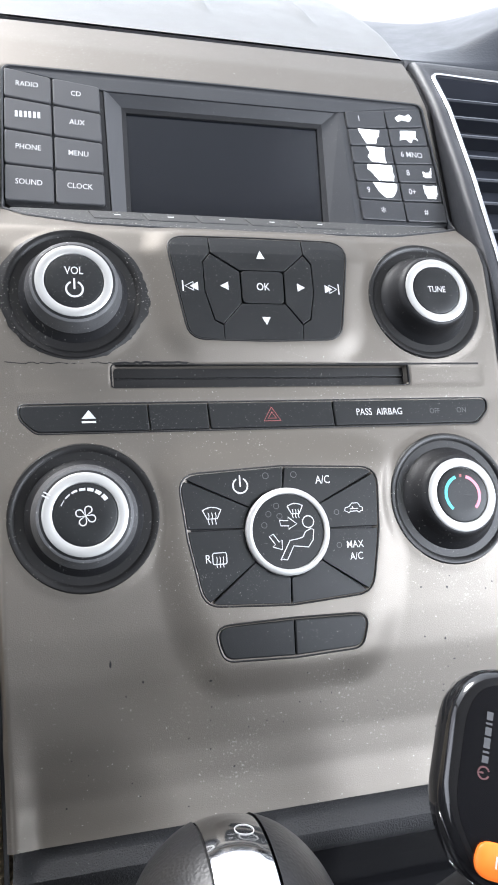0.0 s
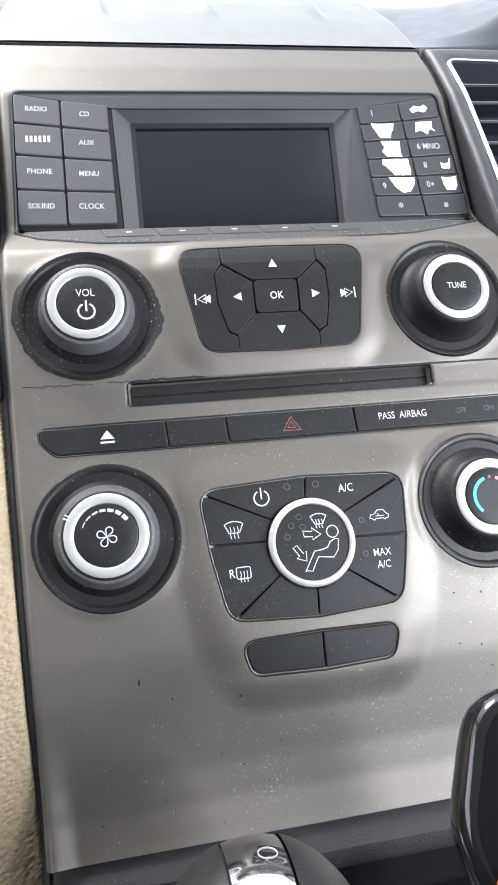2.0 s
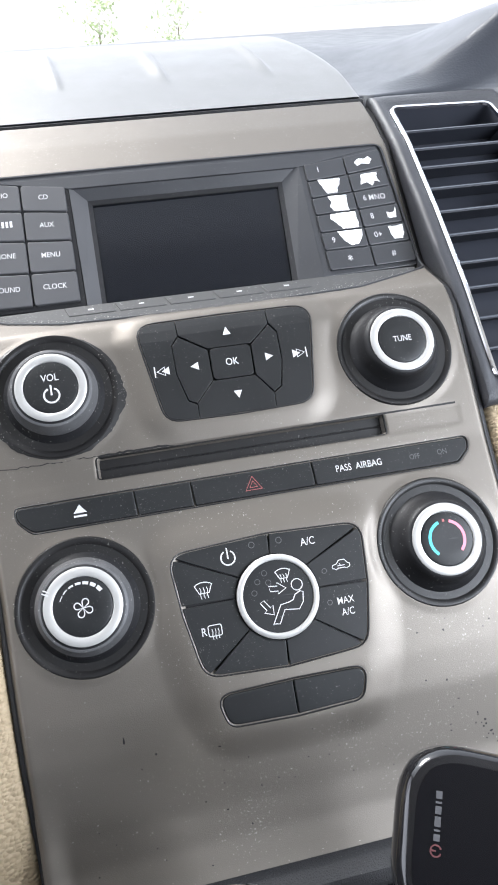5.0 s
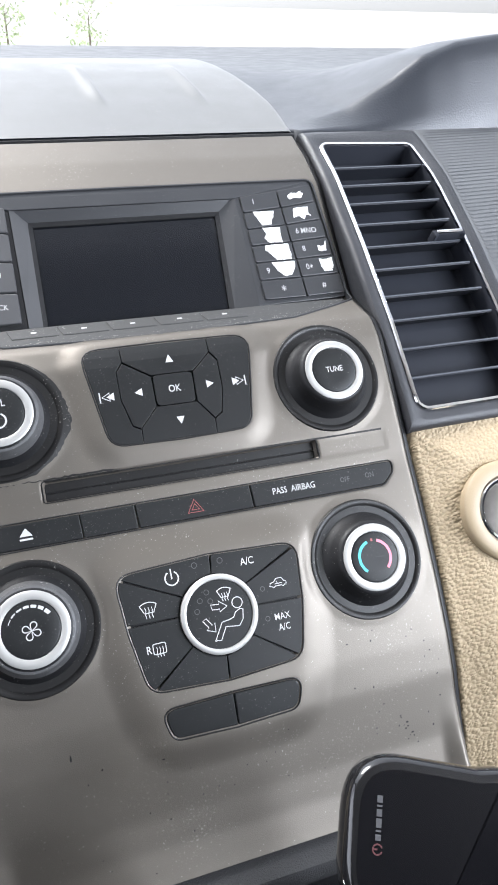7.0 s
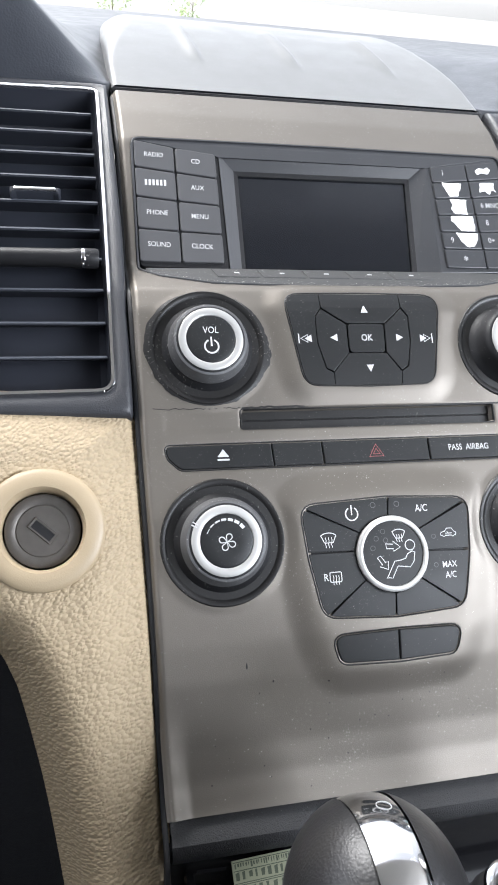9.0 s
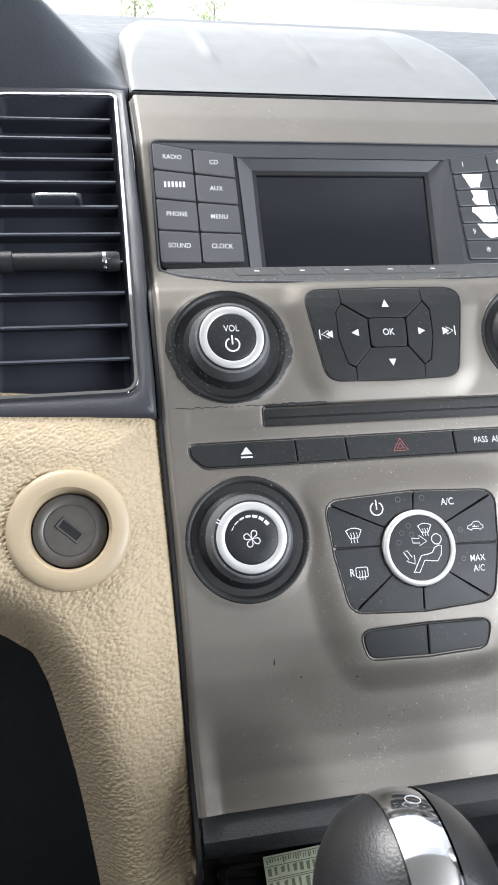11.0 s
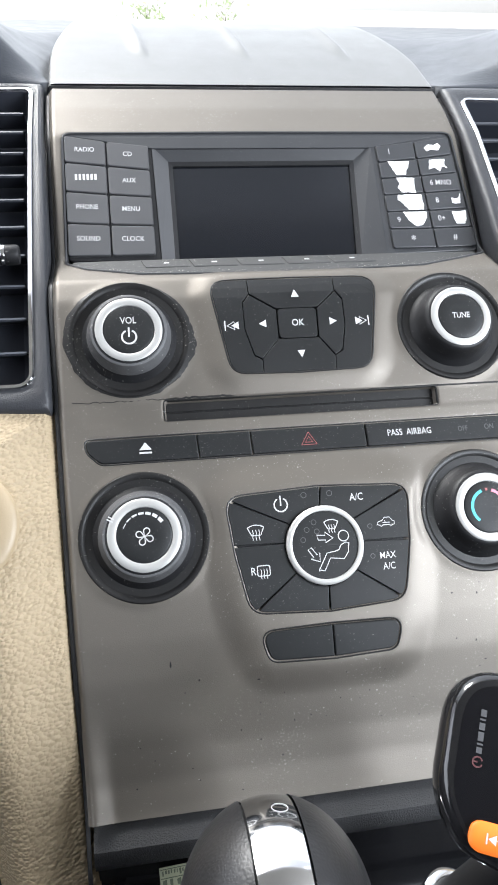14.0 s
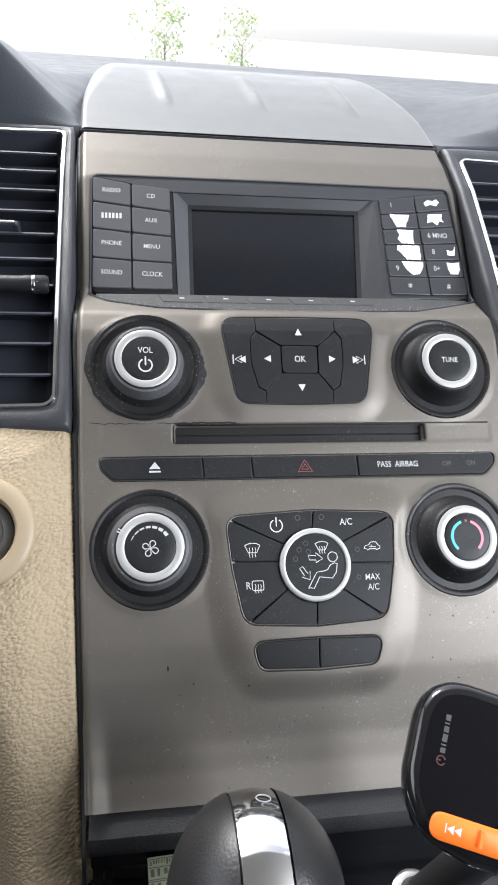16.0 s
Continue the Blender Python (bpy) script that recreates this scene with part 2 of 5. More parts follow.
VENTS = Section([(230, 745), (252.5, 769), (263.6, 780), (300, 809), (340, 836), (385, 863), (418.6, 878), (432, 882)], 1, 6)


# ---- building ----
def smooth(a, b, v):
    u = np.clip((np.asarray(v, float) - a) / (b - a), 0, 1)
    return u * u * (3 - 2 * u)


def mesh_object(name, verts, faces, mat, parent=None, shade=True):
    me = bpy.data.meshes.new(name)
    me.from_pydata([tuple(map(float, v)) for v in verts], [], [tuple(map(int, f)) for f in faces])
    me.update()
    me.materials.append(mat)
    if shade:
        me.polygons.foreach_set("use_smooth", [True] * len(me.polygons))
    ob = new(name, me)
    if parent:
        ob.parent = parent
    return ob


def part(name, bm, mat, parent, label="", shade=False):
    bmesh.ops.recalc_face_normals(bm, faces=bm.faces)
    me = bpy.data.meshes.new(name)
    bm.to_mesh(me)
    bm.free()
    me.materials.append(mat)
    if shade:
        me.polygons.foreach_set("use_smooth", [True] * len(me.polygons))
        me.set_sharp_from_angle(angle=radians(38))
    ob = new(name, me)
    ob.parent = parent
    return tagged(ob, label)


def thing(name, label, category, group="", kind=""):
    return tagged(new(name), label, category, group, kind)


def rounded(points, r, n=5):
    """A polygon with round corners; r one radius or one a corner."""
    out, p = [], [np.array(q, float) for q in points]
    for i, q in enumerate(p):
        rad = r[i] if isinstance(r, (list, tuple)) else r
        a, b = p[i - 1] - q, p[(i + 1) % len(p)] - q
        la, lb = np.hypot(*a), np.hypot(*b)
        a, b = a / la, b / lb
        half = math.acos(max(-1, min(1, a @ b))) / 2
        cut = min(rad / math.tan(half), 0.48 * la, 0.48 * lb)
        if cut < 1e-3:
            out.append(q)
            continue
        s, e = q + a * cut, q + b * cut
        for k in range(n + 1):
            u = k / n
            out.append((1 - u) ** 2 * s + 2 * u * (1 - u) * q + u * u * e)
    return np.array(out)


def inset(poly, d):
    p = np.asarray(poly, float)
    area = 0.5 * np.sum(p[:, 0] * np.roll(p[:, 1], -1) - np.roll(p[:, 0], -1) * p[:, 1])
    e1, e2 = p - np.roll(p, 1, 0), np.roll(p, -1, 0) - p
    nrm = lambda e: np.stack([-e[:, 1], e[:, 0]], 1) / np.maximum(np.hypot(e[:, 0], e[:, 1]), 1e-9)[:, None]
    n1, n2 = nrm(e1), nrm(e2)
    m = n1 + n2
    m /= np.maximum((m * n1).sum(1), 0.5)[:, None]
    return p + np.sign(area) * d * m


def shell(rings, section=None, spot=None, caps=(False, True)):
    """A bmesh through loops of (x, s, h), of equal counts, from the first to the last."""
    bm = bmesh.new()
    loops = [[bm.verts.new(v) for v in np.asarray(ring, float)] for ring in rings]
    for a, b in zip(loops, loops[1:]):
        for i in range(len(a)):
            j = (i + 1) % len(a)
            bm.faces.new((a[i], a[j], b[j], b[i]))
    if caps[0]:
        bmesh.ops.triangulate(bm, faces=[bm.faces.new(loops[0][::-1])])
    if caps[1]:
        bmesh.ops.triangulate(bm, faces=[bm.faces.new(loops[-1])], ngon_method="EAR_CLIP")
    if section is None:
        for v in bm.verts:
            v.co = spot @ (v.co * MM)
        return bm
    low, high = min(v.co.y for v in bm.verts), max(v.co.y for v in bm.verts)
    cuts = int((high - low) / 5)
    for k in range(cuts):
        # cut along the section, so that the piece bends with it
        bmesh.ops.bisect_plane(bm, geom=bm.verts[:] + bm.edges[:] + bm.faces[:], dist=1e-4, plane_co=(0, low + (high - low) * (k + 1) / (cuts + 1), 0), plane_no=(0, 1, 0))
    for v in bm.verts:
        v.co = section.at(v.co.x, v.co.y, v.co.z)
    return bm


def plate(poly, low, high, bevel=0.4, section=STACK, crown=0.0):
    poly = np.asarray(poly, float)
    up = lambda q, h: np.c_[q, np.full(len(q), h)]
    return shell([up(poly, low), up(poly, high - bevel), up(inset(poly, bevel * 0.35), high - bevel * 0.3), up(inset(poly, bevel), high)], section)


def lathe(profile, spot, seg=56):
    a = np.linspace(0, 2 * np.pi, seg, endpoint=False)
    return shell([np.c_[r * np.cos(a), r * np.sin(a), np.full(seg, h)] for r, h in profile], spot=spot, caps=(profile[0][0] > 0.01, profile[-1][0] > 0.01))


def ribbon_bm(bm, points, width, h, closed=False, section=STACK, spot=None):
    p = np.array(points, float)
    n = len(p)
    before = np.roll(p, 1, 0) if closed else np.r_[p[:1], p[:-1]]
    after = np.roll(p, -1, 0) if closed else np.r_[p[1:], p[-1:]]
    d = after - before
    d /= np.maximum(np.hypot(d[:, 0], d[:, 1]), 1e-9)[:, None]
    side = np.stack([-d[:, 1], d[:, 0]], 1) * width / 2
    put = lambda q: [bm.verts.new(v) for v in (section.at(q[:, 0], q[:, 1], np.full(n, h)) if spot is None else [spot @ Vector((a * MM, b * MM, h * MM)) for a, b in q])]
    a, b = put(p - side), put(p + side)
    for i in range(n if closed else n - 1):
        j = (i + 1) % n
        bm.faces.new((a[i], a[j], b[j], b[i]))


def strokes(name, lines, width, h, mat, parent, section=STACK, spot=None, label=""):
    """Printed lines: each a list of points, closed if its last point is its first."""
    bm = bmesh.new()
    for line in lines:
        closed = tuple(line[0]) == tuple(line[-1]) and len(line) > 2
        ribbon_bm(bm, line[:-1] if closed else line, width, h, closed, section, spot)
    return part(name, bm, mat, parent, label)


def fills(name, polys, h, mat, parent, section=STACK, spot=None, label="", thick=0.0):
    bm = bmesh.new()
    for poly in polys:
        q = np.array(poly, float)
        w = section.at(q[:, 0], q[:, 1], np.full(len(q), h)) if spot is None else [spot @ Vector((a * MM, b * MM, h * MM)) for a, b in q]
        f = bm.faces.new([bm.verts.new(v) for v in w])
        bmesh.ops.triangulate(bm, faces=[f])
    return part(name, bm, mat, parent, label)


def arc(cx, cy, r, a0, a1, n=16):
    return [(cx + r * math.cos(radians(a)), cy + r * math.sin(radians(a))) for a in np.linspace(a0, a1, n)]


def writing(body, x, s, size, h, mat, parent, section=STACK, spot=None, squeeze=0.84, bold=0.006, turn=0.0, name="lettering"):
    curve = bpy.data.curves.new(name, "FONT")
    curve.body, curve.size, curve.align_x, curve.align_y, curve.offset, curve.resolution_u = body, 1.0, "CENTER", "CENTER", bold, 3
    tmp = bpy.data.objects.new(name, curve)
    scene.collection.objects.link(tmp)
    me = bpy.data.meshes.new_from_object(tmp.evaluated_get(bpy.context.evaluated_depsgraph_get()))
    bpy.data.objects.remove(tmp)
    c, sn = math.cos(radians(turn)), math.sin(radians(turn))
    for v in me.vertices:
        a, b = v.co.x * size * squeeze * 1.12, v.co.y * size * 1.12
        a, b = x + a * c - b * sn, s + a * sn + b * c
        v.co = Vector(section.at(a, b, h)) if spot is None else spot @ Vector((a * MM, b * MM, h * MM))
    me.materials.clear()
    me.materials.append(mat)
    ob = new(name, me)
    ob.parent = parent
    return ob


def distance(poly, x, y):
    """Signed distance to a polygon, inside minus."""
    p = np.asarray(poly, float)
    best, odd = np.full(np.shape(x), 1e9), np.zeros(np.shape(x), bool)
    for a, b in zip(p, np.roll(p, -1, 0)):
        e = b - a
        u = np.clip(((x - a[0]) * e[0] + (y - a[1]) * e[1]) / max(e @ e, 1e-9), 0, 1)
        best = np.minimum(best, np.hypot(x - a[0] - u * e[0], y - a[1] - u * e[1]))
        if a[1] != b[1]:
            odd ^= ((a[1] > y) != (b[1] > y)) & (x < (b[0] - a[0]) * (y - a[1]) / (b[1] - a[1]) + a[0])
    return np.where(odd, -best, best)


def sheet(name, xs, ss, height, mat, section, outline=None, over=3.0, parent=None):
    """A bent sheet of the heights given, trimmed along an outline."""
    x, s = np.meshgrid(xs, ss)
    keep = np.ones(x.size, bool)
    if outline is not None:
        d = distance(outline, x, s)
        keep = (d < over + 1.6).reshape(-1)
        gx, gs = distance(outline, x + 0.05, s) - d, distance(outline, x, s + 0.05) - d
        g = np.maximum(np.hypot(gx, gs), 1e-6)
        back = np.where(d > over, d - over, 0)
        x, s = x - back * gx / g, s - back * gs / g
    v = section.at(x, s, height(x, s)).reshape(-1, 3)
    nx, ns = len(xs), len(ss)
    i = np.arange(nx * ns).reshape(ns, nx)
    f = np.stack([i[:-1, :-1], i[:-1, 1:], i[1:, 1:], i[1:, :-1]], -1).reshape(-1, 4)
    return mesh_object(name, v, f[keep[f].all(1)], mat, parent)


def box(bm, x0, x1, y0, y1, z0, z1, bevel=0.0):
    r = bmesh.ops.create_cube(bm, size=1.0, matrix=Matrix.Translation(((x0 + x1) / 2, (y0 + y1) / 2, (z0 + z1) / 2)) @ Matrix.Diagonal((x1 - x0, y1 - y0, z1 - z0, 1)))
    if bevel:
        bmesh.ops.bevel(bm, geom=list({e for v in r["verts"] for e in v.link_edges}), offset=bevel, segments=2, affect="EDGES")


def solid(name, boxes, mat, bevel=0.0, parent=None, label="", category="", kind="structure"):
    bm = bmesh.new()
    for b in boxes:
        box(bm, *b, bevel)
    ob = part(name, bm, mat, parent)
    return tagged(ob, label, category, kind=kind) if label else ob

# ---- the cabin that closes the place ----
solid("ground", [(-60, 60, -60, 60, -0.3, 0.0)], GLARE_GROUND, 0, None, "ground outside the car, paled to look blown out", "ground")
solid("floor", [(-0.8, 0.8, -1.06, 0.95, 0.30, 0.33)], CARPET, 0, None, "black carpeted cabin floor", "floor")
solid("ceiling", [(-0.8, 0.8, -1.06, 0.28, 1.38, 1.42)], LINER, 0, None, "grey fabric headliner", "ceiling")
# last box is an unseen blocker that cuts light from the rear left
solid("wall_left", [(-0.82, -0.76, -1.06, 0.98, 0.30, 0.93), (-0.82, -0.76, -1.06, 0.4, 1.34, 1.40), (-0.82, -0.76, -1.06, -0.4, 0.93, 1.34)], CHARCOAL, 0, None,
      "dark driver side door wall, its window partly closed to block light", "wall")
solid("wall_right", [(0.76, 0.82, -1.06, 0.98, 0.30, 0.93), (0.76, 0.82, -1.06, 0.4, 1.34, 1.40), (0.76, 0.82, -0.95, -0.8, 0.93, 1.34)], CHARCOAL, 0, None,
      "dark passenger side door wall with a window opening", "wall")
# added out of view: keeps rear light off the stack and its reflections
solid("wall_rear", [(-0.8, 0.8, -1.06, -1.0, 0.30, 1.42)], CHARCOAL, 0, None, "unseen dark wall added behind the front row to darken reflections", "wall")
for side, name in ((-1, "trim_left"), (1, "trim_right")):
    bm = bmesh.new()
    ends = [(side * 0.78, 1.0, 0.92), (side * 0.74, 0.30, 1.38)]
    for (x, y, z) in ends:
        for dx, dy in ((-0.03, -0.03), (0.03, -0.03), (0.03, 0.03), (-0.03, 0.03)):
            bm.verts.new((x + dx, y + dy, z))
    v = list(bm.verts)
    for i in range(4):
        j = (i + 1) % 4
        bm.faces.new((v[i], v[j], v[4 + j], v[4 + i]))
    tagged(part(name, bm, LINER, None), "grey windshield pillar trim", "pillar trim", kind="structure")

bm = bmesh.new()
bm.faces.new([bm.verts.new(v) for v in ((-0.76, 0.985, 0.885), (0.76, 0.985, 0.885), (0.74, 0.29, 1.395), (-0.74, 0.29, 1.395))])
pane = tagged(part("window_1", bm, TINT, None), "lightly tinted windshield glass", "windshield", kind="structure")

# ---- the dash top: hoods over the vents, valley and hood pad ----
CREST_L = ([-760, -420, -330, -250, -200, -158, -145, -130, -112, 0], [925, 950, 965, 962, 948, 922, 909.5, 895, 880, 880])
CREST_R = ([0, 112, 130, 156, 187, 209, 233, 268, 330, 450, 760], [880, 880, 884, 890, 906.5, 921, 929, 934, 936, 934, 920])


def crest(x):
    return np.where(x < 0, np.interp(x, *CREST_L), np.interp(x, *CREST_R))


def dash_top():
    xs = np.unique(np.r_[np.linspace(-760, -260, 20), np.linspace(-260, -100, 60), np.linspace(-100, 100, 10), np.linspace(100, 320, 70), np.linspace(320, 760, 18)])
    rows = []
    z0 = crest(xs)
    outside = np.abs(xs) > 116
    base_y = np.where(outside, 430.0, 436.0)
    front = np.minimum(z0, 881.0)
    rows.append(np.stack([xs, base_y - 4, front - 18], 1))
    rows.append(np.stack([xs, base_y, front], 1))
    for u, d in ((0.25, 5), (0.5, 10), (0.75, 15), (0.93, 19.5), (0.985, 22), (1.0, 25)):
        lift = np.maximum(z0 - front, 0)
        rows.append(np.stack([xs, base_y + d, front + lift * u], 1))
    for u in np.linspace(0.04, 1, 24):
        y = base_y + 34 + (975 - base_y - 34) * u
        back = 900 - 6 * u
        low = smooth(-0.03, 0.34, u)
        z = z0 * (1 - low) + back * low
        rows.append(np.stack([xs, y, z], 1))
    rows.append(np.stack([xs, np.full(len(xs), 985.0), np.full(len(xs), 880.0)], 1))
    v = np.concatenate(rows) * MM
    n = len(xs)
    i = np.arange(n * len(rows)).reshape(len(rows), n)
    f = np.stack([i[:-1, :-1], i[:-1, 1:], i[1:, 1:], i[1:, :-1]], -1).reshape(-1, 4)
    ob = mesh_object("dash_top", v, f, DASH)
    return tagged(ob, "dark grained vinyl dash top with raised hoods", "dashboard", kind="structure")


dash_top()


def hood_pad():
    root = thing("hood_pad", "satin grey plastic hood pad on the dash centre", "dash trim")
    xs = np.unique(np.r_[-114.5, -113.5, np.linspace(-113, 113, 180), 113.5, 114.5])
    ys = np.linspace(0, 1, 60)
    y_key, z_key = [430.5, 445, 470, 500, 530, 560, 600, 660], [881.2, 885.2, 892.2, 899.5, 905.5, 908.5, 908, 902]
    x, u = np.meshgrid(xs, ys)
    y = 430.5 + u * 229.5
    kz = np.hanning(9) / np.hanning(9).sum()
    zz = np.interp(430.5 + ys * 229.5, y_key, z_key)
    zz = np.convolve(np.r_[zz[:1].repeat(4) - np.arange(4, 0, -1) * (zz[1] - zz[0]), zz, zz[-1:].repeat(4)], kz, "valid")
    z = np.repeat(zz[:, None], len(xs), 1)
    edge = 113 + 3 * u - np.abs(x)
    rad = 3 + 22 * smooth(0.1, 0.6, u)
    fall = np.where(edge < rad, rad - np.sqrt(np.maximum(rad ** 2 - (rad - np.maximum(edge, 0)) ** 2, 0)), 0)
    z = z - fall - np.where(np.abs(x) > 113, 24, 0)
    x = x + np.sign(x) * 3 * u
    for cx in (-60, 3, 67):
        d = x - cx - (500 - y) * 0.10
        crease = np.where(d < 0, np.exp(-(d / 6.0) ** 2), np.exp(-(d / 1.8) ** 2))
        z = z + 2.0 * crease * smooth(466, 490, y) * (1 - smooth(530, 552, y))
    v = np.stack([x, y, z], -1).reshape(-1, 3) * MM
    n = len(xs)
    i = np.arange(v.shape[0]).reshape(len(ys), n)
    f = np.stack([i[:-1, :-1], i[:-1, 1:], i[1:, 1:], i[1:, :-1]], -1).reshape(-1, 4)
    mesh_object("pad", v, f, PAD, root)
    bm = bmesh.new()
    box(bm, -0.113, 0.113, 0.4275, 0.4315, 0.870, 0.8802, 0.0005)
    part("seam", bm, BLACK, root, "black shadow seam")


hood_pad()

# ---- the centre stack's panel ----
FACE_OUT = rounded([(-105.7, 346), (0, 346.5), (107.5, 346), (110, 264), (95, 258), (70, 249.5), (0, 245.5), (-70, 248.5), (-95, 256), (-106, 264)], [6, 1, 6, 5, 8, 8, 30, 8, 8, 5])
NAV_OUT = rounded([(-40, 238.6), (0, 239.2), (40.4, 238.6), (32.5, 193.2), (0, 192.4), (-32.5, 193.2)], [8, 1, 8, 8, 1, 8])
CLIM_OUT = rounded([(-41.3, 136.6), (0, 138.6), (40.6, 136.6), (38.4, 112), (33.4, 87.5), (0, 85.5), (-34, 87.5), (-38.8, 112)], [7, 1, 7, 30, 8, 1, 8, 30])
LOW_OUT = rounded([(-31.2, 79.4), (0, 80), (31.2, 79.4), (27.5, 67.0), (0, 66.0), (-27.5, 67.0)], [5, 1, 5, 5, 1, 5])
SLOT_OUT = rounded([(-64.2, 182.6), (63.2, 182.6), (63.2, 173.4), (-64.2, 173.4)], 1.2, 3)
BAR_OUT = rounded([(-99.6, 166.8), (99.2, 166.6), (98.5, 161), (92.5, 155.4), (-93.2, 155.6), (-98.6, 161)], [3, 3, 5, 5, 5, 5])
LEDGE_OUT = [(-99, 182.8), (99, 182.8), (99, 173), (-99, 173)]
KNOBS = [(-77.4, 212.4, 26.2), (75.8, 212.2, 26.2), (-76.5, 123.2, 26.6), (74.2, 122.9, 26.6)]


def half_width(s):
    return np.interp(s, [0, 45, 95, 180, 250, 345, 392], [105.8, 107.2, 108.2, 110.2, 111, 111.8, 113])


def stack_height(u, s):
    x = u * half_width(s)
    h = np.zeros_like(x)
    for kx, ks, r in KNOBS:
        d = np.hypot(x - kx, s - ks)
        h = h + 0.5 * (1 - smooth(r, r + 5, d)) - 8.0 * (1 - smooth(r - 8, r - 0.5, d))
    h = h - 9.0 * (1 - smooth(-2.2, -0.6, distance(FACE_OUT, x, s)))
    # pods that carry the pads stand proud, with soft flanks
    clear_of = np.ones_like(x)
    for kx, ks, r in KNOBS:
        clear_of = clear_of * smooth(r + 0.5, r + 7, np.hypot(x - kx, s - ks))
    h = h + clear_of * 2.0 * (1 - smooth(0.5, 13, distance(NAV_OUT, x, s)))
    d_clim, d_low = distance(CLIM_OUT, x, s), distance(LOW_OUT, x, s)
    h = h + clear_of * 2.4 * (1 - smooth(0.5, 16, -5 * np.log(np.exp(-np.clip(d_clim, -20, 80) / 5) + np.exp(-np.clip(d_low, -20, 80) / 5))))
    h = h - 2.4 * (1 - smooth(-2.2, -0.3, np.minimum(np.minimum(d_clim, d_low), distance(NAV_OUT, x, s))))
    h = h - 0.18 * (1 - smooth(-0.8, 0.5, distance(LEDGE_OUT, x, s)))
    h = h - 7.0 * (1 - smooth(-1.6, -0.1, distance(SLOT_OUT, x, s)))
    h = h - 1.4 * (1 - smooth(-1.0, 0.2, distance(BAR_OUT, x, s)))
    edge = half_width(s) - np.abs(x)
    h = h - 3.0 * (1 - smooth(0, 3.0, edge)) ** 2
    h = h + 5.0 * (1 - smooth(1.5, 12, edge)) * (1 - smooth(10, 58, s))
    return h


def stack_panel():
    us = np.r_[-1, np.linspace(-0.999, 0.999, 196), 1]
    ss = np.linspace(9.4, 389.6, 330)
    x, s = np.meshgrid(us, ss)
    v = STACK.at(x * half_width(s), s, stack_height(x, s)).reshape(-1, 3)
    n = len(us)
    i = np.arange(v.shape[0]).reshape(len(ss), n)
    f = np.stack([i[:-1, :-1], i[:-1, 1:], i[1:, 1:], i[1:, :-1]], -1).reshape(-1, 4)
    root = thing("centre_stack", "champagne-grey satin painted centre stack panel with dust and chips", "dashboard panel")
    mesh_object("panel", v, f, PAINT, root)
    for sx in (-1, 1):
        rows = [np.stack([np.full(160, sx * w), np.linspace(-30, 386, 160), np.full(160, h)], 1) for w, h in ((0.0, -2.2), (1.8, -2.2), (1.8, -12))]
        vv = np.concatenate([STACK.at(r[:, 0] + sx * (half_width(r[:, 1]) - 0.2), r[:, 1], r[:, 2]) for r in rows])
        k = np.arange(480).reshape(3, 160)
        ff = np.stack([k[:-1, :-1], k[:-1, 1:], k[1:, 1:], k[1:, :-1]], -1).reshape(-1, 4)
        tagged(mesh_object("gap_seal", vv, ff, BLACK, root), "black gap beside the panel")
    # chips, crumbs and dents in the paint
    rng = random.Random(4)
    bm = None

    def chip(x, s, a, b):
        own = bmesh.new() if bm is None else bm
        n = rng.randint(6, 9)
        ph = rng.random() * 6
        q = [(x + a * math.cos(ph + 6.283 * k / n) * rng.uniform(0.6, 1.2), s + b * math.sin(ph + 6.283 * k / n) * rng.uniform(0.6, 1.2)) for k in range(n)]
        q = np.array(q)
        hh = stack_height(q[:, 0] / half_width(q[:, 1]), q[:, 1]) + 0.18
        own.faces.new([own.verts.new(w) for w in STACK.at(q[:, 0], q[:, 1], hh)])
        if bm is None:
            part("paint_chip", own, BLACK, root)

    chip(-69.5, 69.6, 0.45, 1.7)
    chip(-58.0, 62.2, 0.5, 0.5)
    chip(-33, 60, 0.7, 0.3)
    for _ in range(26):
        chip(rng.uniform(52, 101), rng.uniform(28, 92), rng.uniform(0.25, 0.6), rng.uniform(0.25, 0.6))
    for _ in range(10):
        chip(rng.gauss(80, 3), rng.gauss(40, 4), rng.uniform(0.3, 0.8), rng.uniform(0.2, 0.5))
    for _ in range(24):
        chip(rng.uniform(-98, 40), rng.uniform(14, 60), rng.uniform(0.2, 0.45), rng.uniform(0.2, 0.45))
    bm = bmesh.new()
    for _ in range(90):
        chip(rng.uniform(-100, 100), rng.uniform(10, 62), rng.uniform(0.12, 0.3), rng.uniform(0.12, 0.3))
    for _ in range(60):
        chip(rng.uniform(-100, 100), rng.uniform(84, 155), rng.uniform(0.1, 0.25), rng.uniform(0.1, 0.25))
    for _ in range(16):
        chip(rng.uniform(-100, 100), rng.uniform(350, 384), rng.uniform(0.15, 0.35), rng.uniform(0.15, 0.35))
    tagged(part("crumbs", bm, LINT, root, "pale dust crumbs"), kind="stuff")


stack_panel()


# ---- radio faceplate ----
def ragged(poly, rng):
    """A worn patch: the outline broken into short uneven teeth."""
    out = []
    for a, b in zip(poly, poly[1:] + poly[:1]):
        n = max(2, int(math.hypot(b[0] - a[0], b[1] - a[1]) / 0.55))
        for k in range(n):
            u = k / n
            out.append((a[0] + (b[0] - a[0]) * u + rng.uniform(-0.28, 0.28), a[1] + (b[1] - a[1]) * u + rng.uniform(-0.28, 0.28)))
    return out


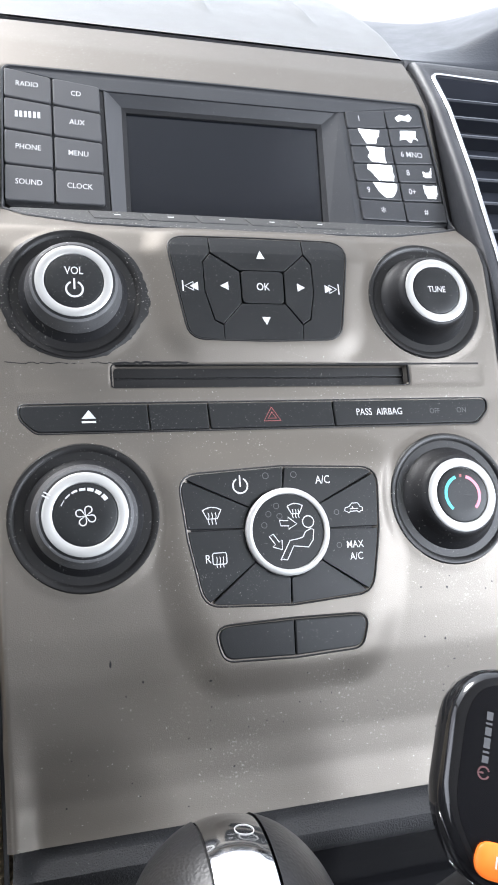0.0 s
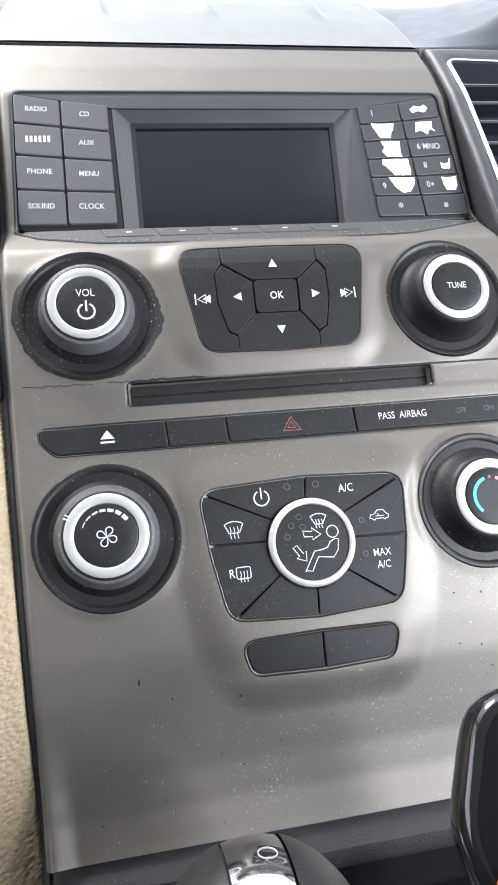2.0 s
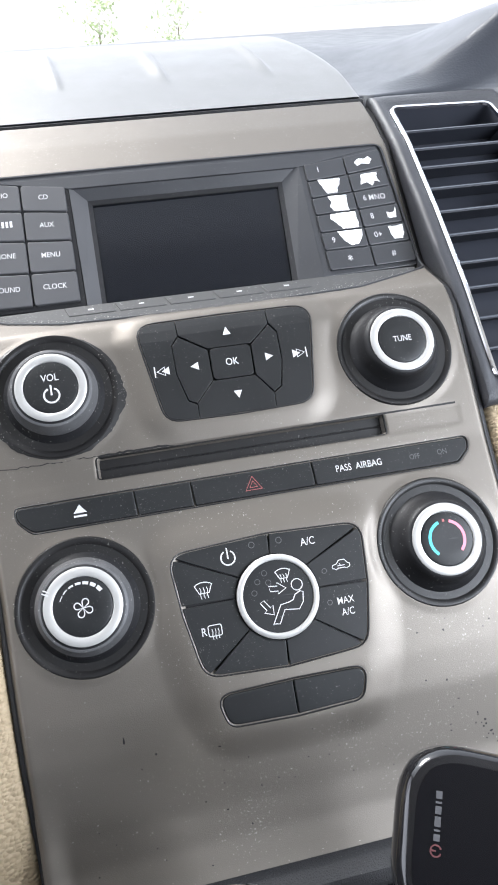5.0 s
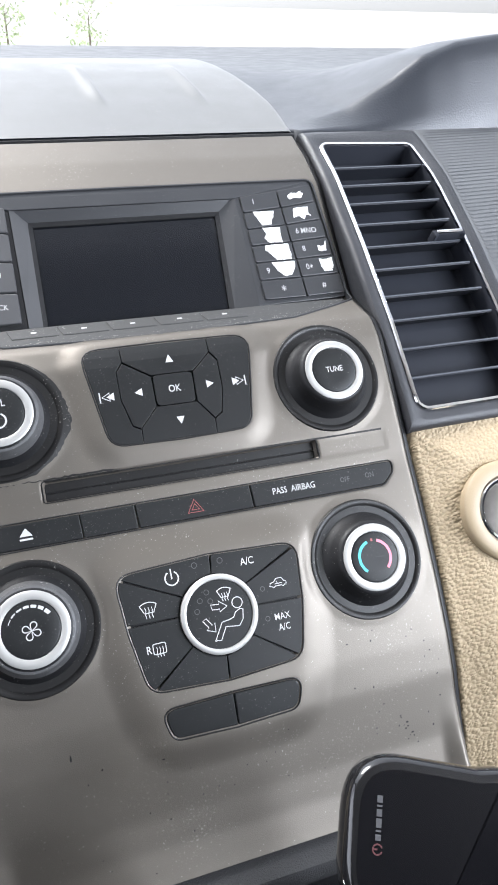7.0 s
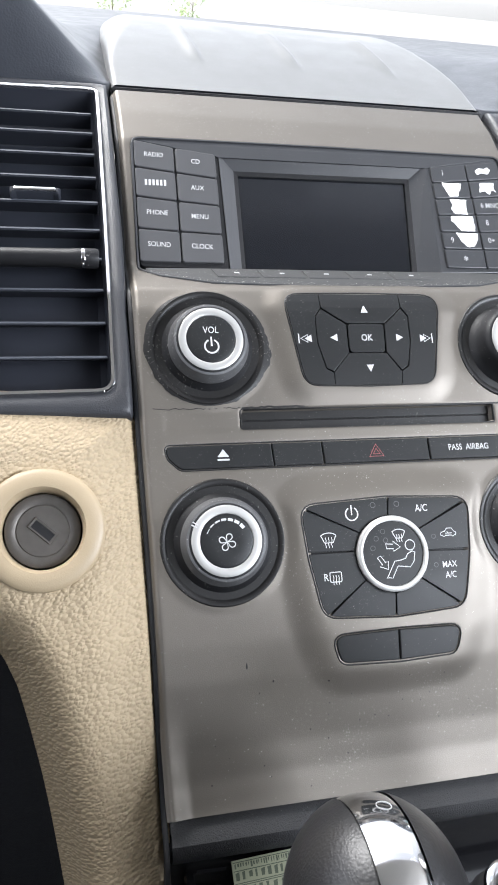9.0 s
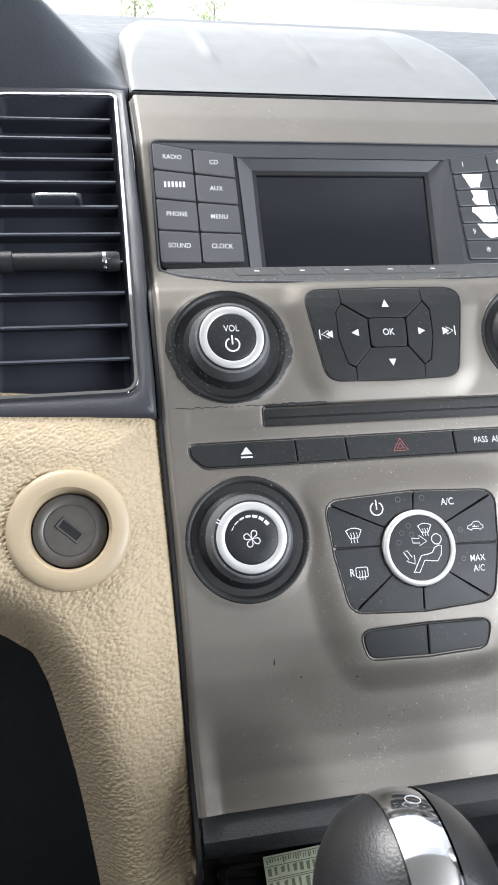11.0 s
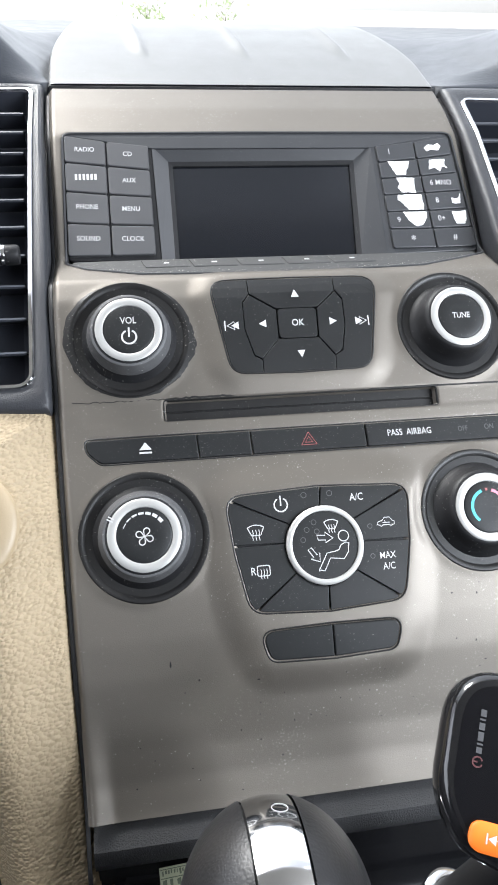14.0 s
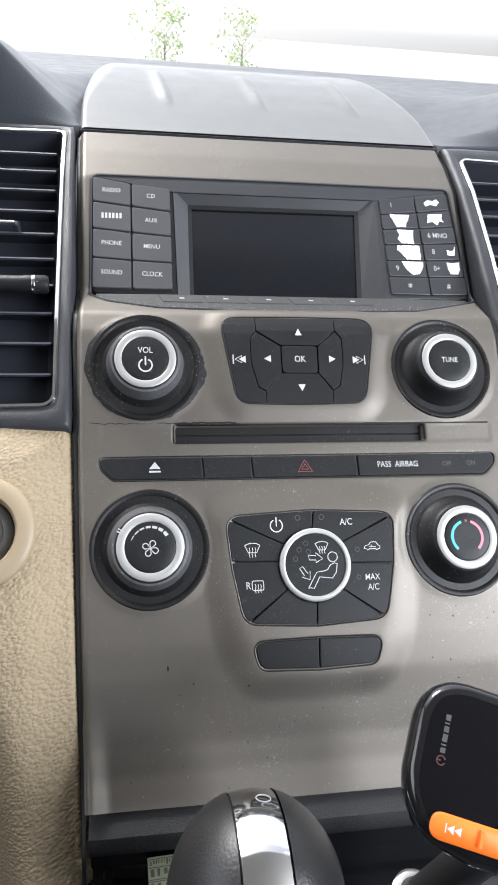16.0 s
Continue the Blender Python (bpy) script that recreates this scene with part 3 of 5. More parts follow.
def faceplate():
    root = thing("radio_faceplate", "dark grey car radio faceplate with keys, worn keypad and blank display", "car radio")
    f = np.array(FACE_OUT)
    up = lambda q, h: np.c_[q, np.full(len(q), h)]
    # rim
    part("rim", shell([up(f, -5), up(f, 0.2), up(inset(f, 0.5), 0.6), up(inset(f, 1.2), 0.5), up(inset(f, 1.6), -2)], STACK, caps=(False, False)), FACE, root, "thin raised rim", True)
    # left and right blocks, top band, ledge
    part("key_bed", plate(rounded([(-104.6, 344.5), (-59.5, 337.5), (-58.8, 267.6), (-104.2, 268.6)], [5, 1, 1, 3]), -5, -0.9, 0.5, PLANE), BLACK, root)
    part("keypad_bed", plate(rounded([(58.8, 337), (106.3, 344.5), (109.2, 268.4), (57.8, 267.6)], [1, 5, 3, 1]), -5, -0.6, 0.5, PLANE), FACE, root)
    part("top_band", plate([(-104, 345.2), (0, 345.8), (106, 345.2), (104, 343.6), (59, 335.5), (-59, 335.5), (-102, 343.6)], -5, -0.3, 0.3), FACE, root)
    # sloping walls round the display
    outer = [(-59.6, 335.4), (59.6, 335.4), (58.2, 267.4), (-58.8, 267.4)]
    inner = [(-51.4, 327.8), (49.8, 328), (45.6, 268.2), (-52, 268.2)]
    glass = [(-49.2, 325.2), (47.2, 325.5), (43, 269.4), (-49.8, 269.4)]
    for k, mat in ((0, FACE), (1, FACE), (3, KEY)):
        a, b, c, d = outer[k], outer[(k + 1) % 4], inner[(k + 1) % 4], inner[k]
        bm = bmesh.new()
        w = PLANE.at(*np.array([(*a, -0.3), (*b, -0.3), (*c, -3.6), (*d, -3.6)]).T)
        bm.faces.new([bm.verts.new(q) for q in w])
        part("sloping_wall", bm, mat, root)
    up2 = lambda q, h: np.c_[np.array(q), np.full(4, h)]
    part("display_frame", shell([up2(inner, -3.6), up2(glass, -4.0), up2(glass, -5.6)], PLANE, caps=(False, False)), BLACK, root)
    part("display", plate(glass, -7, -5.0, 0.1, PLANE), GLASS_BLACK, root, "switched-off black display")
    # dusty ledge with soft keys
    part("ledge", plate(rounded([(-104, 266.8), (-58.8, 267.6), (58.2, 267.6), (107.8, 266.8), (95, 258.6), (70, 250.6), (0, 246.6), (-70, 249.6), (-95, 256.8)], 2), -5, -0.1, 0.4), DUSTY, root, "dusty ledge")
    for k in range(5):
        x0 = -70 + k * 23.4
        part("soft_key", plate(rounded([(x0 + 0.4, 266), (x0 + 22.9, 266), (x0 + 24.2, 256.6), (x0 + 2.6, 256.6)], 0.6), -2, 0.35, 0.4), DUSTY, root)
        fills("key_mark", [[(x0 + 11.4, 262.0), (x0 + 14.0, 262.0), (x0 + 14.0, 260.6), (x0 + 11.4, 260.6)]], 0.45, GREYPRINT, root)
    # eight mode keys
    names = [["RADIO", "CD"], ["", "AUX"], ["PHONE", "MENU"], ["SOUND", "CLOCK"]]
    left, mid, right = [341.6, 325, 307.6, 289.2, 270.3], [337.8, 322.4, 305.4, 287.8, 270.0], [335.0, 319.8, 303.6, 286.8, 270.0]
    for r in range(4):
        for c in range(2):
            x0, x1 = ((-104.2, -83.6), (-82.8, -61.6))[c]
            a, b = ((left, mid), (mid, right))[c]
            poly = [(x0, a[r] - 0.5), (x1, b[r] - 0.5), (x1, b[r + 1] + 0.4), (x0, a[r + 1] + 0.4)]
            key = part("mode_key", plate(rounded(poly, 1.4, 3), -2, 0.7, 0.5, PLANE), KEY, root)
            cx, cs = (x0 + x1) / 2, (a[r] + b[r] + a[r + 1] + b[r + 1]) / 4 + 0.6
            if names[r][c]:
                writing(names[r][c], cx - 0.2, cs, 3.5, 0.8, PRINT, key, PLANE, turn=-2, bold=0.004)
            else:
                bars = [[(cx - 5.6 + i * 1.95, cs - 1.7), (cx - 4.4 + i * 1.95, cs - 1.7), (cx - 4.4 + i * 1.95, cs + 1.7), (cx - 5.6 + i * 1.95, cs + 1.7)] for i in range(6)]
                fills("lettering", bars, 0.8, PRINT, key, PLANE)
    # twelve number keys, most of them worn through
    rng = random.Random(11)
    rows_l = [334.2, 323.4, 313.0, 302.6, 292.2, 281.7, 270.0]
    rows_m = [336.8, 325.4, 314.4, 303.6, 292.6, 281.6, 269.8]
    rows_r = [340.0, 328, 316.4, 305.0, 293.6, 282.2, 270.2]
    marks = {(0, 0): "1", (2, 1): "6 MNO", (3, 1): "8", (4, 0): "9", (4, 1): "0+", (5, 0): "*", (5, 1): "#"}
    # worn-through shapes, in tenths of the key from its middle
    wear = {(0, 1): [(-5, 0), (-2, 2), (0, 1.4), (3.4, 2.6), (4.6, 0.6), (2.6, -2), (-1, -1.2), (-4, -2.4)],
            (1, 0): [(-6, 4.6), (6.4, 4.4), (5.2, 1), (3.6, -1.4), (3, -4), (-2.4, -4.4), (-4, -0.6)],
            (1, 1): [(-4, 3.4), (5, 4), (4.2, 1), (5.4, -2), (2.6, -1), (1, -4.2), (-2, -1.6), (-5.2, -3)],
            (2, 0): [(-3, 4.8), (7.2, 4.6), (6.4, 0), (6.8, -4.8), (-1, -4.4), (-3.2, -1.6), (-1.6, 1)],
            (3, 0): [(-4.2, 4.6), (9, 4.8), (9.4, 0), (9.2, -4.6), (0.6, -4.8), (-1.8, -1), (-4.6, 1.6)],
            (4, 0): [(-3, 4.8), (10, 4.6), (9.4, 1), (7, -3.4), (3, -4), (-0.4, -1)],
            (3, 1): [(3, 1.4), (5, 0.8), (7.6, 1.6), (8.6, 4.4), (8, -1.8), (5, -2.4), (3.2, -1.6)],
            (4, 1): [(1.4, 4.4), (4, 3.6), (9.4, 4.8), (9, -0.6), (7.4, -3.6), (3, -3.4), (1.8, 0)]}
    for r in range(6):
        for c in range(2):
            a, b = ((rows_l, rows_m), (rows_m, rows_r))[c]
            x0, x1 = ((62.2, 84.0 + r * 0.3), (84.6 + r * 0.3, 105.0 + r * 0.65))[c]
            poly = [(x0, a[r] - 0.4), (x1, b[r] - 0.4), (x1, b[r + 1] + 0.4), (x0, a[r + 1] + 0.4)]
            key = part("number_key", plate(rounded(poly, 1.0, 3), -2, 0.6, 0.5, PLANE), FACE, root)
            cx, cs = (x0 + x1) / 2, (a[r] + b[r] + a[r + 1] + b[r + 1]) / 4
            if (r, c) in marks:
                big = {"*": 6.5, "#": 4.0}.get(marks[r, c], 4.2)
                dx = {"6 MNO": -0.5, "8": -5, "9": -6, "0+": -5, "1": -4}.get(marks[r, c], 0)
                writing(marks[r, c], cx + dx, cs - (1.2 if marks[r, c] == "*" else 0), big, 0.7, GREYPRINT, key, PLANE)
            if (r, c) in wear:
                q = ragged([(cx + u, cs + w) for u, w in wear[r, c]], rng)
                fills("worn_patch", [q], 0.74, WEAR, key, PLANE, label="paint worn off to bare white")


faceplate()


# ---- rotary knobs ----
def knob(name, label, k, ring, cap, tall, worn):
    x, s, r = KNOBS[k]
    m = STACK.spot(x, s)
    root = thing(name, label, "knob", "rotary knobs of the centre stack")
    part("well", lathe([(r + 1.3, 0.0), (r + 0.7, 0.9), (r - 0.2, 1.0), (r - 1.4, 0.5), (r - 3, -1.2), (r - 5, -3.6), (r - 8, -4.6), (10, -4.6)], m, 72), WELL, root, "dark dished well", True)
    top = m @ Matrix.Translation((0, 0, 0))
    body = [(ring + 8.2, -4.6), (ring + 8.0, -2.6), (ring + 7.0, -0.6), (ring + 5.0, 1.6), (ring + 3.4, 4.2), (ring + 2.5, tall - 3.0), (ring + 1.5, tall - 0.9), (ring + 0.6, tall - 0.2), (ring, tall - 0.1), (ring - 0.1, tall - 0.6), (4, tall - 0.6)]
    part("grip", lathe(body, top, 72), KNOB, root, "black rubber grip", True)
    if worn:
        part("scuffed_collar", lathe([(ring + 4.0, 3.8), (ring + 3.0, tall - 3.6), (ring + 2.0, tall - 0.85), (ring + 1.2, tall - 0.45)], top, 72), WORN, root, "scuffed collar", True)
    part("silver_ring", lathe([(ring, tall - 0.5), (ring, tall + 0.1), (ring - 0.5, tall + 0.45), (cap + 0.9, tall + 0.5), (cap + 0.4, tall + 0.2), (cap + 0.35, tall - 0.5)], top, 72), SILVER, root, "satin silver ring", True)
    part("cap", lathe([(cap + 0.2, tall - 0.6), (cap, tall + 0.1), (cap - 0.6, tall + 0.35), (cap * 0.5, tall + 0.25), (0.02, tall + 0.2)], top, 64), BUTTON, root, "black cap", True)
    return root, m, tall + 0.42


vol, m, h = knob("volume_knob", "worn black volume knob with silver ring, paint rubbed off around", 0, 14.6, 10.8, 11, True)
writing("VOL", 0, 3.9, 3.9, h, PRINT, vol, spot=m)
strokes("power_symbol", [arc(0, -3.6, 3.1, 115, 425, 22), [(0, 0.8), (0, -3.6)]], 0.75, h, PRINT, vol, spot=m)
rng = random.Random(8)
edge, wander = [], 0.5
for a in range(0, 360, 3):
    ca = math.cos(radians(a + 8))
    grow = 2.4 + 2.2 * max(0, ca) ** 2 + 1.2 * max(0, -math.cos(radians(a - 30))) ** 2
    wander = min(0.9, max(0.35, wander + rng.uniform(-0.13, 0.13)))
    edge.append(26.9 + grow * wander * (0.35 if 62 < a < 84 else 1.0))
bm = bmesh.new()
ang = np.radians(np.arange(0, 360, 3))
out_x, out_s = -77.4 + np.array(edge) * np.cos(ang), 212.4 + np.array(edge) * np.sin(ang)
in_x, in_s = -77.4 + 26.6 * np.cos(ang), 212.4 + 26.6 * np.sin(ang)
hh = lambda a, b: stack_height(a / half_width(b), b) + 0.22
o = [bm.verts.new(v) for v in STACK.at(out_x, out_s, hh(out_x, out_s))]
i_ = [bm.verts.new(v) for v in STACK.at(in_x, in_s, np.maximum(hh(in_x, in_s), 0.95))]
for k in range(len(o)):
    j = (k + 1) % len(o)
    bm.faces.new((o[k], o[j], i_[j], i_[k]))
part("rubbed_paint", bm, WELL, vol, "paint rubbed off to black plastic")

tune, m, h = knob("tune_knob", "black tune knob with silver ring", 1, 14.6, 10.8, 11, False)
writing("TUNE", 0, 0.2, 3.5, h, PRINT, tune, spot=m)

fan, m, h = knob("fan_knob", "black fan speed knob with silver ring and fan symbol", 2, 15.2, 11.2, 9.5, True)
petals = []
for k in range(4):
    a = 45 + 90 * k
    c = (2.4 * math.cos(radians(a + 20)), 2.4 * math.sin(radians(a + 20)) - 0.6)
    petals.append([(0, -0.6)] + arc(c[0], c[1], 1.25, a + 262, a + 500, 14) + [(0, -0.6)])
strokes("fan_symbol", petals, 0.42, h, PRINT, fan, spot=m)
segs = []
for k in range(7):
    a0 = 158 - k * 18.5
    w = 0.35 + 0.2 * k
    segs.append([p for p in arc(0, 0, 9.0 - w / 2, a0, a0 - 14, 5)] + [p for p in arc(0, 0, 9.0 + w / 2, a0 - 14, a0, 5)])
fills("speed_scale", segs, h, PRINT, fan, spot=m)
strokes("pointer", [[(-11.8, 7.2), (-14.2, 8.6)], [(-12.4, 6.2), (-14.8, 7.5)]], 0.5, 10.1, GREYPRINT, fan, spot=m)

temp, m, h = knob("temperature_knob", "black temperature knob with silver ring, blue and red arcs", 3, 15.2, 11.2, 9.5, False)
for mat, a0, a1, nm in ((CYAN, 108, 228, "cold_arc"), (PINK, 72, -48, "hot_arc")):
    q = arc(0, 0, 7.6, a0, a1, 20)
    strokes(nm, [q], 1.3, h, mat, temp, spot=m)
fills("arc_dot", [[(-0.5, 7.2), (0.5, 7.2), (0.5, 8.4), (-0.5, 8.4)]], h, RED, temp, spot=m)
strokes("pointer", [[(12.2, 0.9), (15.0, 0.9)], [(12.2, -0.9), (15.0, -0.9)]], 0.5, 10.1, GREYPRINT, temp, spot=m)


# ---- navigation pad ----
def nav_pad():
    root = thing("navigation_pad", "black menu pad with arrow, track and OK buttons", "button pad")
    part("bed", plate(inset(NAV_OUT, 0.15), -5, -1.9, 0.3, NAV), BLACK, root)
    up = lambda q, h: np.c_[q, np.full(len(q), h)]
    part("bright_edge", shell([up(inset(NAV_OUT, -0.9), -2), up(inset(NAV_OUT, -0.75), 0.15), up(inset(NAV_OUT, -0.4), 0.35), up(inset(NAV_OUT, -0.1), 0.2), up(inset(NAV_OUT, 0.05), -2)], NAV, caps=(False, False)), WELL, root, "raised black edge", True)
    P = lambda poly, r=0.8: part("button", plate(inset(rounded(poly, r, 4), -0.06), -3, 0.3, 0.22, NAV), BUTTON, root)
    P([(-8.9, 223.0), (9.3, 223.0), (8.7, 208.6), (-9.1, 208.6)], 2.2)
    writing("OK", 0.1, 215.8, 4.2, 0.36, PRINT, root, section=NAV)
    P([(-21.4, 238.6), (19.5, 238.6), (19.2, 231.4), (10, 223.5), (-9.6, 223.5), (-21.3, 231)], 0)
    P([(-9.6, 208.1), (9.3, 208.1), (15.9, 199.0), (15.5, 192.6), (-18.1, 192.6), (-17.9, 199.0)], 0)
    P([(-21.6, 230.2), (-9.8, 222.6), (-9.9, 208.6), (-18.2, 199.4), (-21.5, 201), (-24.7, 213.6), (-24.7, 226.5)], 0)
    P([(19.4, 230.6), (22.3, 226.8), (22.2, 213.9), (19.6, 202), (16.2, 199.8), (9.6, 208.6), (10.1, 222.6)], 0)
    P([(-39.7, 238.3), (-21.8, 238.6), (-21.9, 231), (-25.2, 227), (-25.2, 213.6), (-22, 200.6), (-18.4, 198.6), (-18.4, 192.7), (-32.3, 193.4)], [7, 0, 0, 0, 0, 0, 0, 0, 7])
    P([(19.9, 238.6), (40.1, 238.3), (32.3, 193.4), (15.8, 192.6), (16.3, 198.8), (20.1, 201.4), (22.7, 213.9), (22.9, 227.2), (19.8, 231.4)], [0, 7, 7, 0, 0, 0, 0, 0, 0])
    tri = lambda x, s, w, hh, d: [(x - w / 2, s - d * hh / 2), (x + w / 2, s - d * hh / 2), (x, s + d * hh / 2)]
    side = lambda x, s, w, hh, d: [(x - d * w / 2, s - hh / 2), (x - d * w / 2, s + hh / 2), (x + d * w / 2, s)]
    fills("arrow", [tri(0, 230.2, 3.7, 3.5, 1)], 0.85, PRINT, root, section=NAV)
    fills("arrow", [tri(0.2, 200.6, 3.7, 3.5, -1), side(-16.6, 216, 3.5, 3.7, -1), side(17, 216, 3.5, 3.7, 1)], 0.36, PRINT, root, section=NAV)
    for d in (-1, 1):
        x = d * 29.8
        fills("track_symbol", [side(x + d * 1.6 - d * 2.0, 215.6, 3.4, 3.8, d)], 0.36, PRINT, root, section=NAV)
        q = side(x + d * 1.6, 215.6, 3.4, 3.8, d)
        strokes("track_symbol", [q + q[:1], [(x + d * 4.2, 213.2), (x + d * 4.2, 218)]], 0.55, 0.36, PRINT, root, section=NAV)


nav_pad()

# ---- disc slot and switch bar ----
slot = thing("disc_slot", "black recessed disc slot with felt lips", "disc slot")
part("recess", plate(inset(SLOT_OUT, 0.3), -10, -4.2, 0.2), BLACK, slot, "recessed black slot")
part("upper_lip", plate([(-63.4, 182.2), (62.4, 182.2), (62.4, 178.0), (-63.4, 178.0)], -6, -3.4, 0.4), WELL, slot)
part("lower_lip", plate([(-63.4, 177.7), (62.4, 177.7), (62.4, 173.8), (-63.4, 173.8)], -6, -3.6, 0.4), WELL, slot)
part("black_edge", shell([np.c_[q, np.full(len(q), z)] for q, z in ((inset(SLOT_OUT, -0.35), -1.2), (inset(SLOT_OUT, -0.3), 0.05), (inset(SLOT_OUT, 0.1), 0.05), (inset(SLOT_OUT, 0.5), -4))], STACK, caps=(False, False)), WELL, slot)
rng = random.Random(3)
scr = [[(x0, s0), (x0 + rng.uniform(0.6, 2.5), s0 + rng.uniform(-1.2, 1.2))] for x0, s0 in ((rng.uniform(-72, -65.5), rng.uniform(175, 182)) for _ in range(16))]
strokes("scratch", scr, 0.25, -0.35, WEAR, slot, label="pale scratches beside the slot")
rag = [(-104, 183.9)] + [(x, 183.4 + rng.uniform(-0.35, 0.35)) for x in np.linspace(-98, -30, 46)] + [(x, 182.7) for x in np.linspace(-30, 98, 8)]
strokes("worn_edge", [[q for q in rag if q[0] < -60]], 0.35, 0.15, WELL, slot)
strokes("worn_edge", [[q for q in rag if q[0] > -64]], 0.9, 0.12, WELL, slot, label="edge worn to black")


def switch_bar():
    root = thing("switch_bar", "black switch bar with eject, hazard and airbag fields", "switch panel")
    up = lambda q, h: np.c_[q, np.full(len(q), h)]
    part("edge", shell([up(inset(BAR_OUT, -0.8), -2), up(inset(BAR_OUT, -0.6), 0.1), up(inset(BAR_OUT, -0.3), 0.25), up(inset(BAR_OUT, 0.0), 0.1), up(inset(BAR_OUT, 0.1), -2)], STACK, caps=(False, False)), WELL, root, "black edge", True)
    part("bed", plate(inset(BAR_OUT, 0.15), -4, -1.6, 0.3), BLACK, root)
    cuts = [(-99.3, -51.2), (-50.8, -27.2), (-26.8, 25.9), (26.5, 98.9)]
    for k, (a, b) in enumerate(cuts):
        if k == 0:
            poly, r = [(a, 166.5), (b, 166.4), (b + 0.7, 155.8), (-93, 155.9), (-98.3, 161)], [3, 0.5, 0.5, 5, 5]
        elif k == 3:
            poly, r = [(a, 166.4), (b, 166.3), (98.2, 161), (92.3, 155.7), (a + 0.2, 155.8)], [0.5, 3, 5, 5, 0.5]
        else:
            poly, r = [(a, 166.4), (b, 166.4), (b + 0.3, 155.8), (a + 0.7, 155.8)], 0.5
        part("switch", plate(rounded(poly, r, 4), -2.5, 0.25, 0.5), BUTTON, root)
    fills("eject_symbol", [[(-76.3, 160.9), (-70.9, 160.9), (-73.6, 164.4)], [(-76.3, 160.0), (-70.9, 160.0), (-70.9, 159.2), (-76.3, 159.2)]], 0.32, PRINT, root)
    t = [(-4.2, 158.4), (3.0, 158.4), (-0.6, 164.2), (-4.2, 158.4)]
    t2 = [(-2.3, 159.5), (1.1, 159.5), (-0.6, 162.2), (-2.3, 159.5)]
    strokes("hazard_symbol", [t, t2], 0.45, 0.32, RED, root)
    writing("PASS  AIRBAG", 47, 161.2, 3.8, 0.32, PRINT, root, squeeze=0.82, bold=0.004)
    writing("OFF", 73, 161.0, 3.0, 0.32, DIMPRINT, root)
    writing("ON", 86, 161.2, 3.2, 0.32, DIMPRINT, root)


switch_bar()


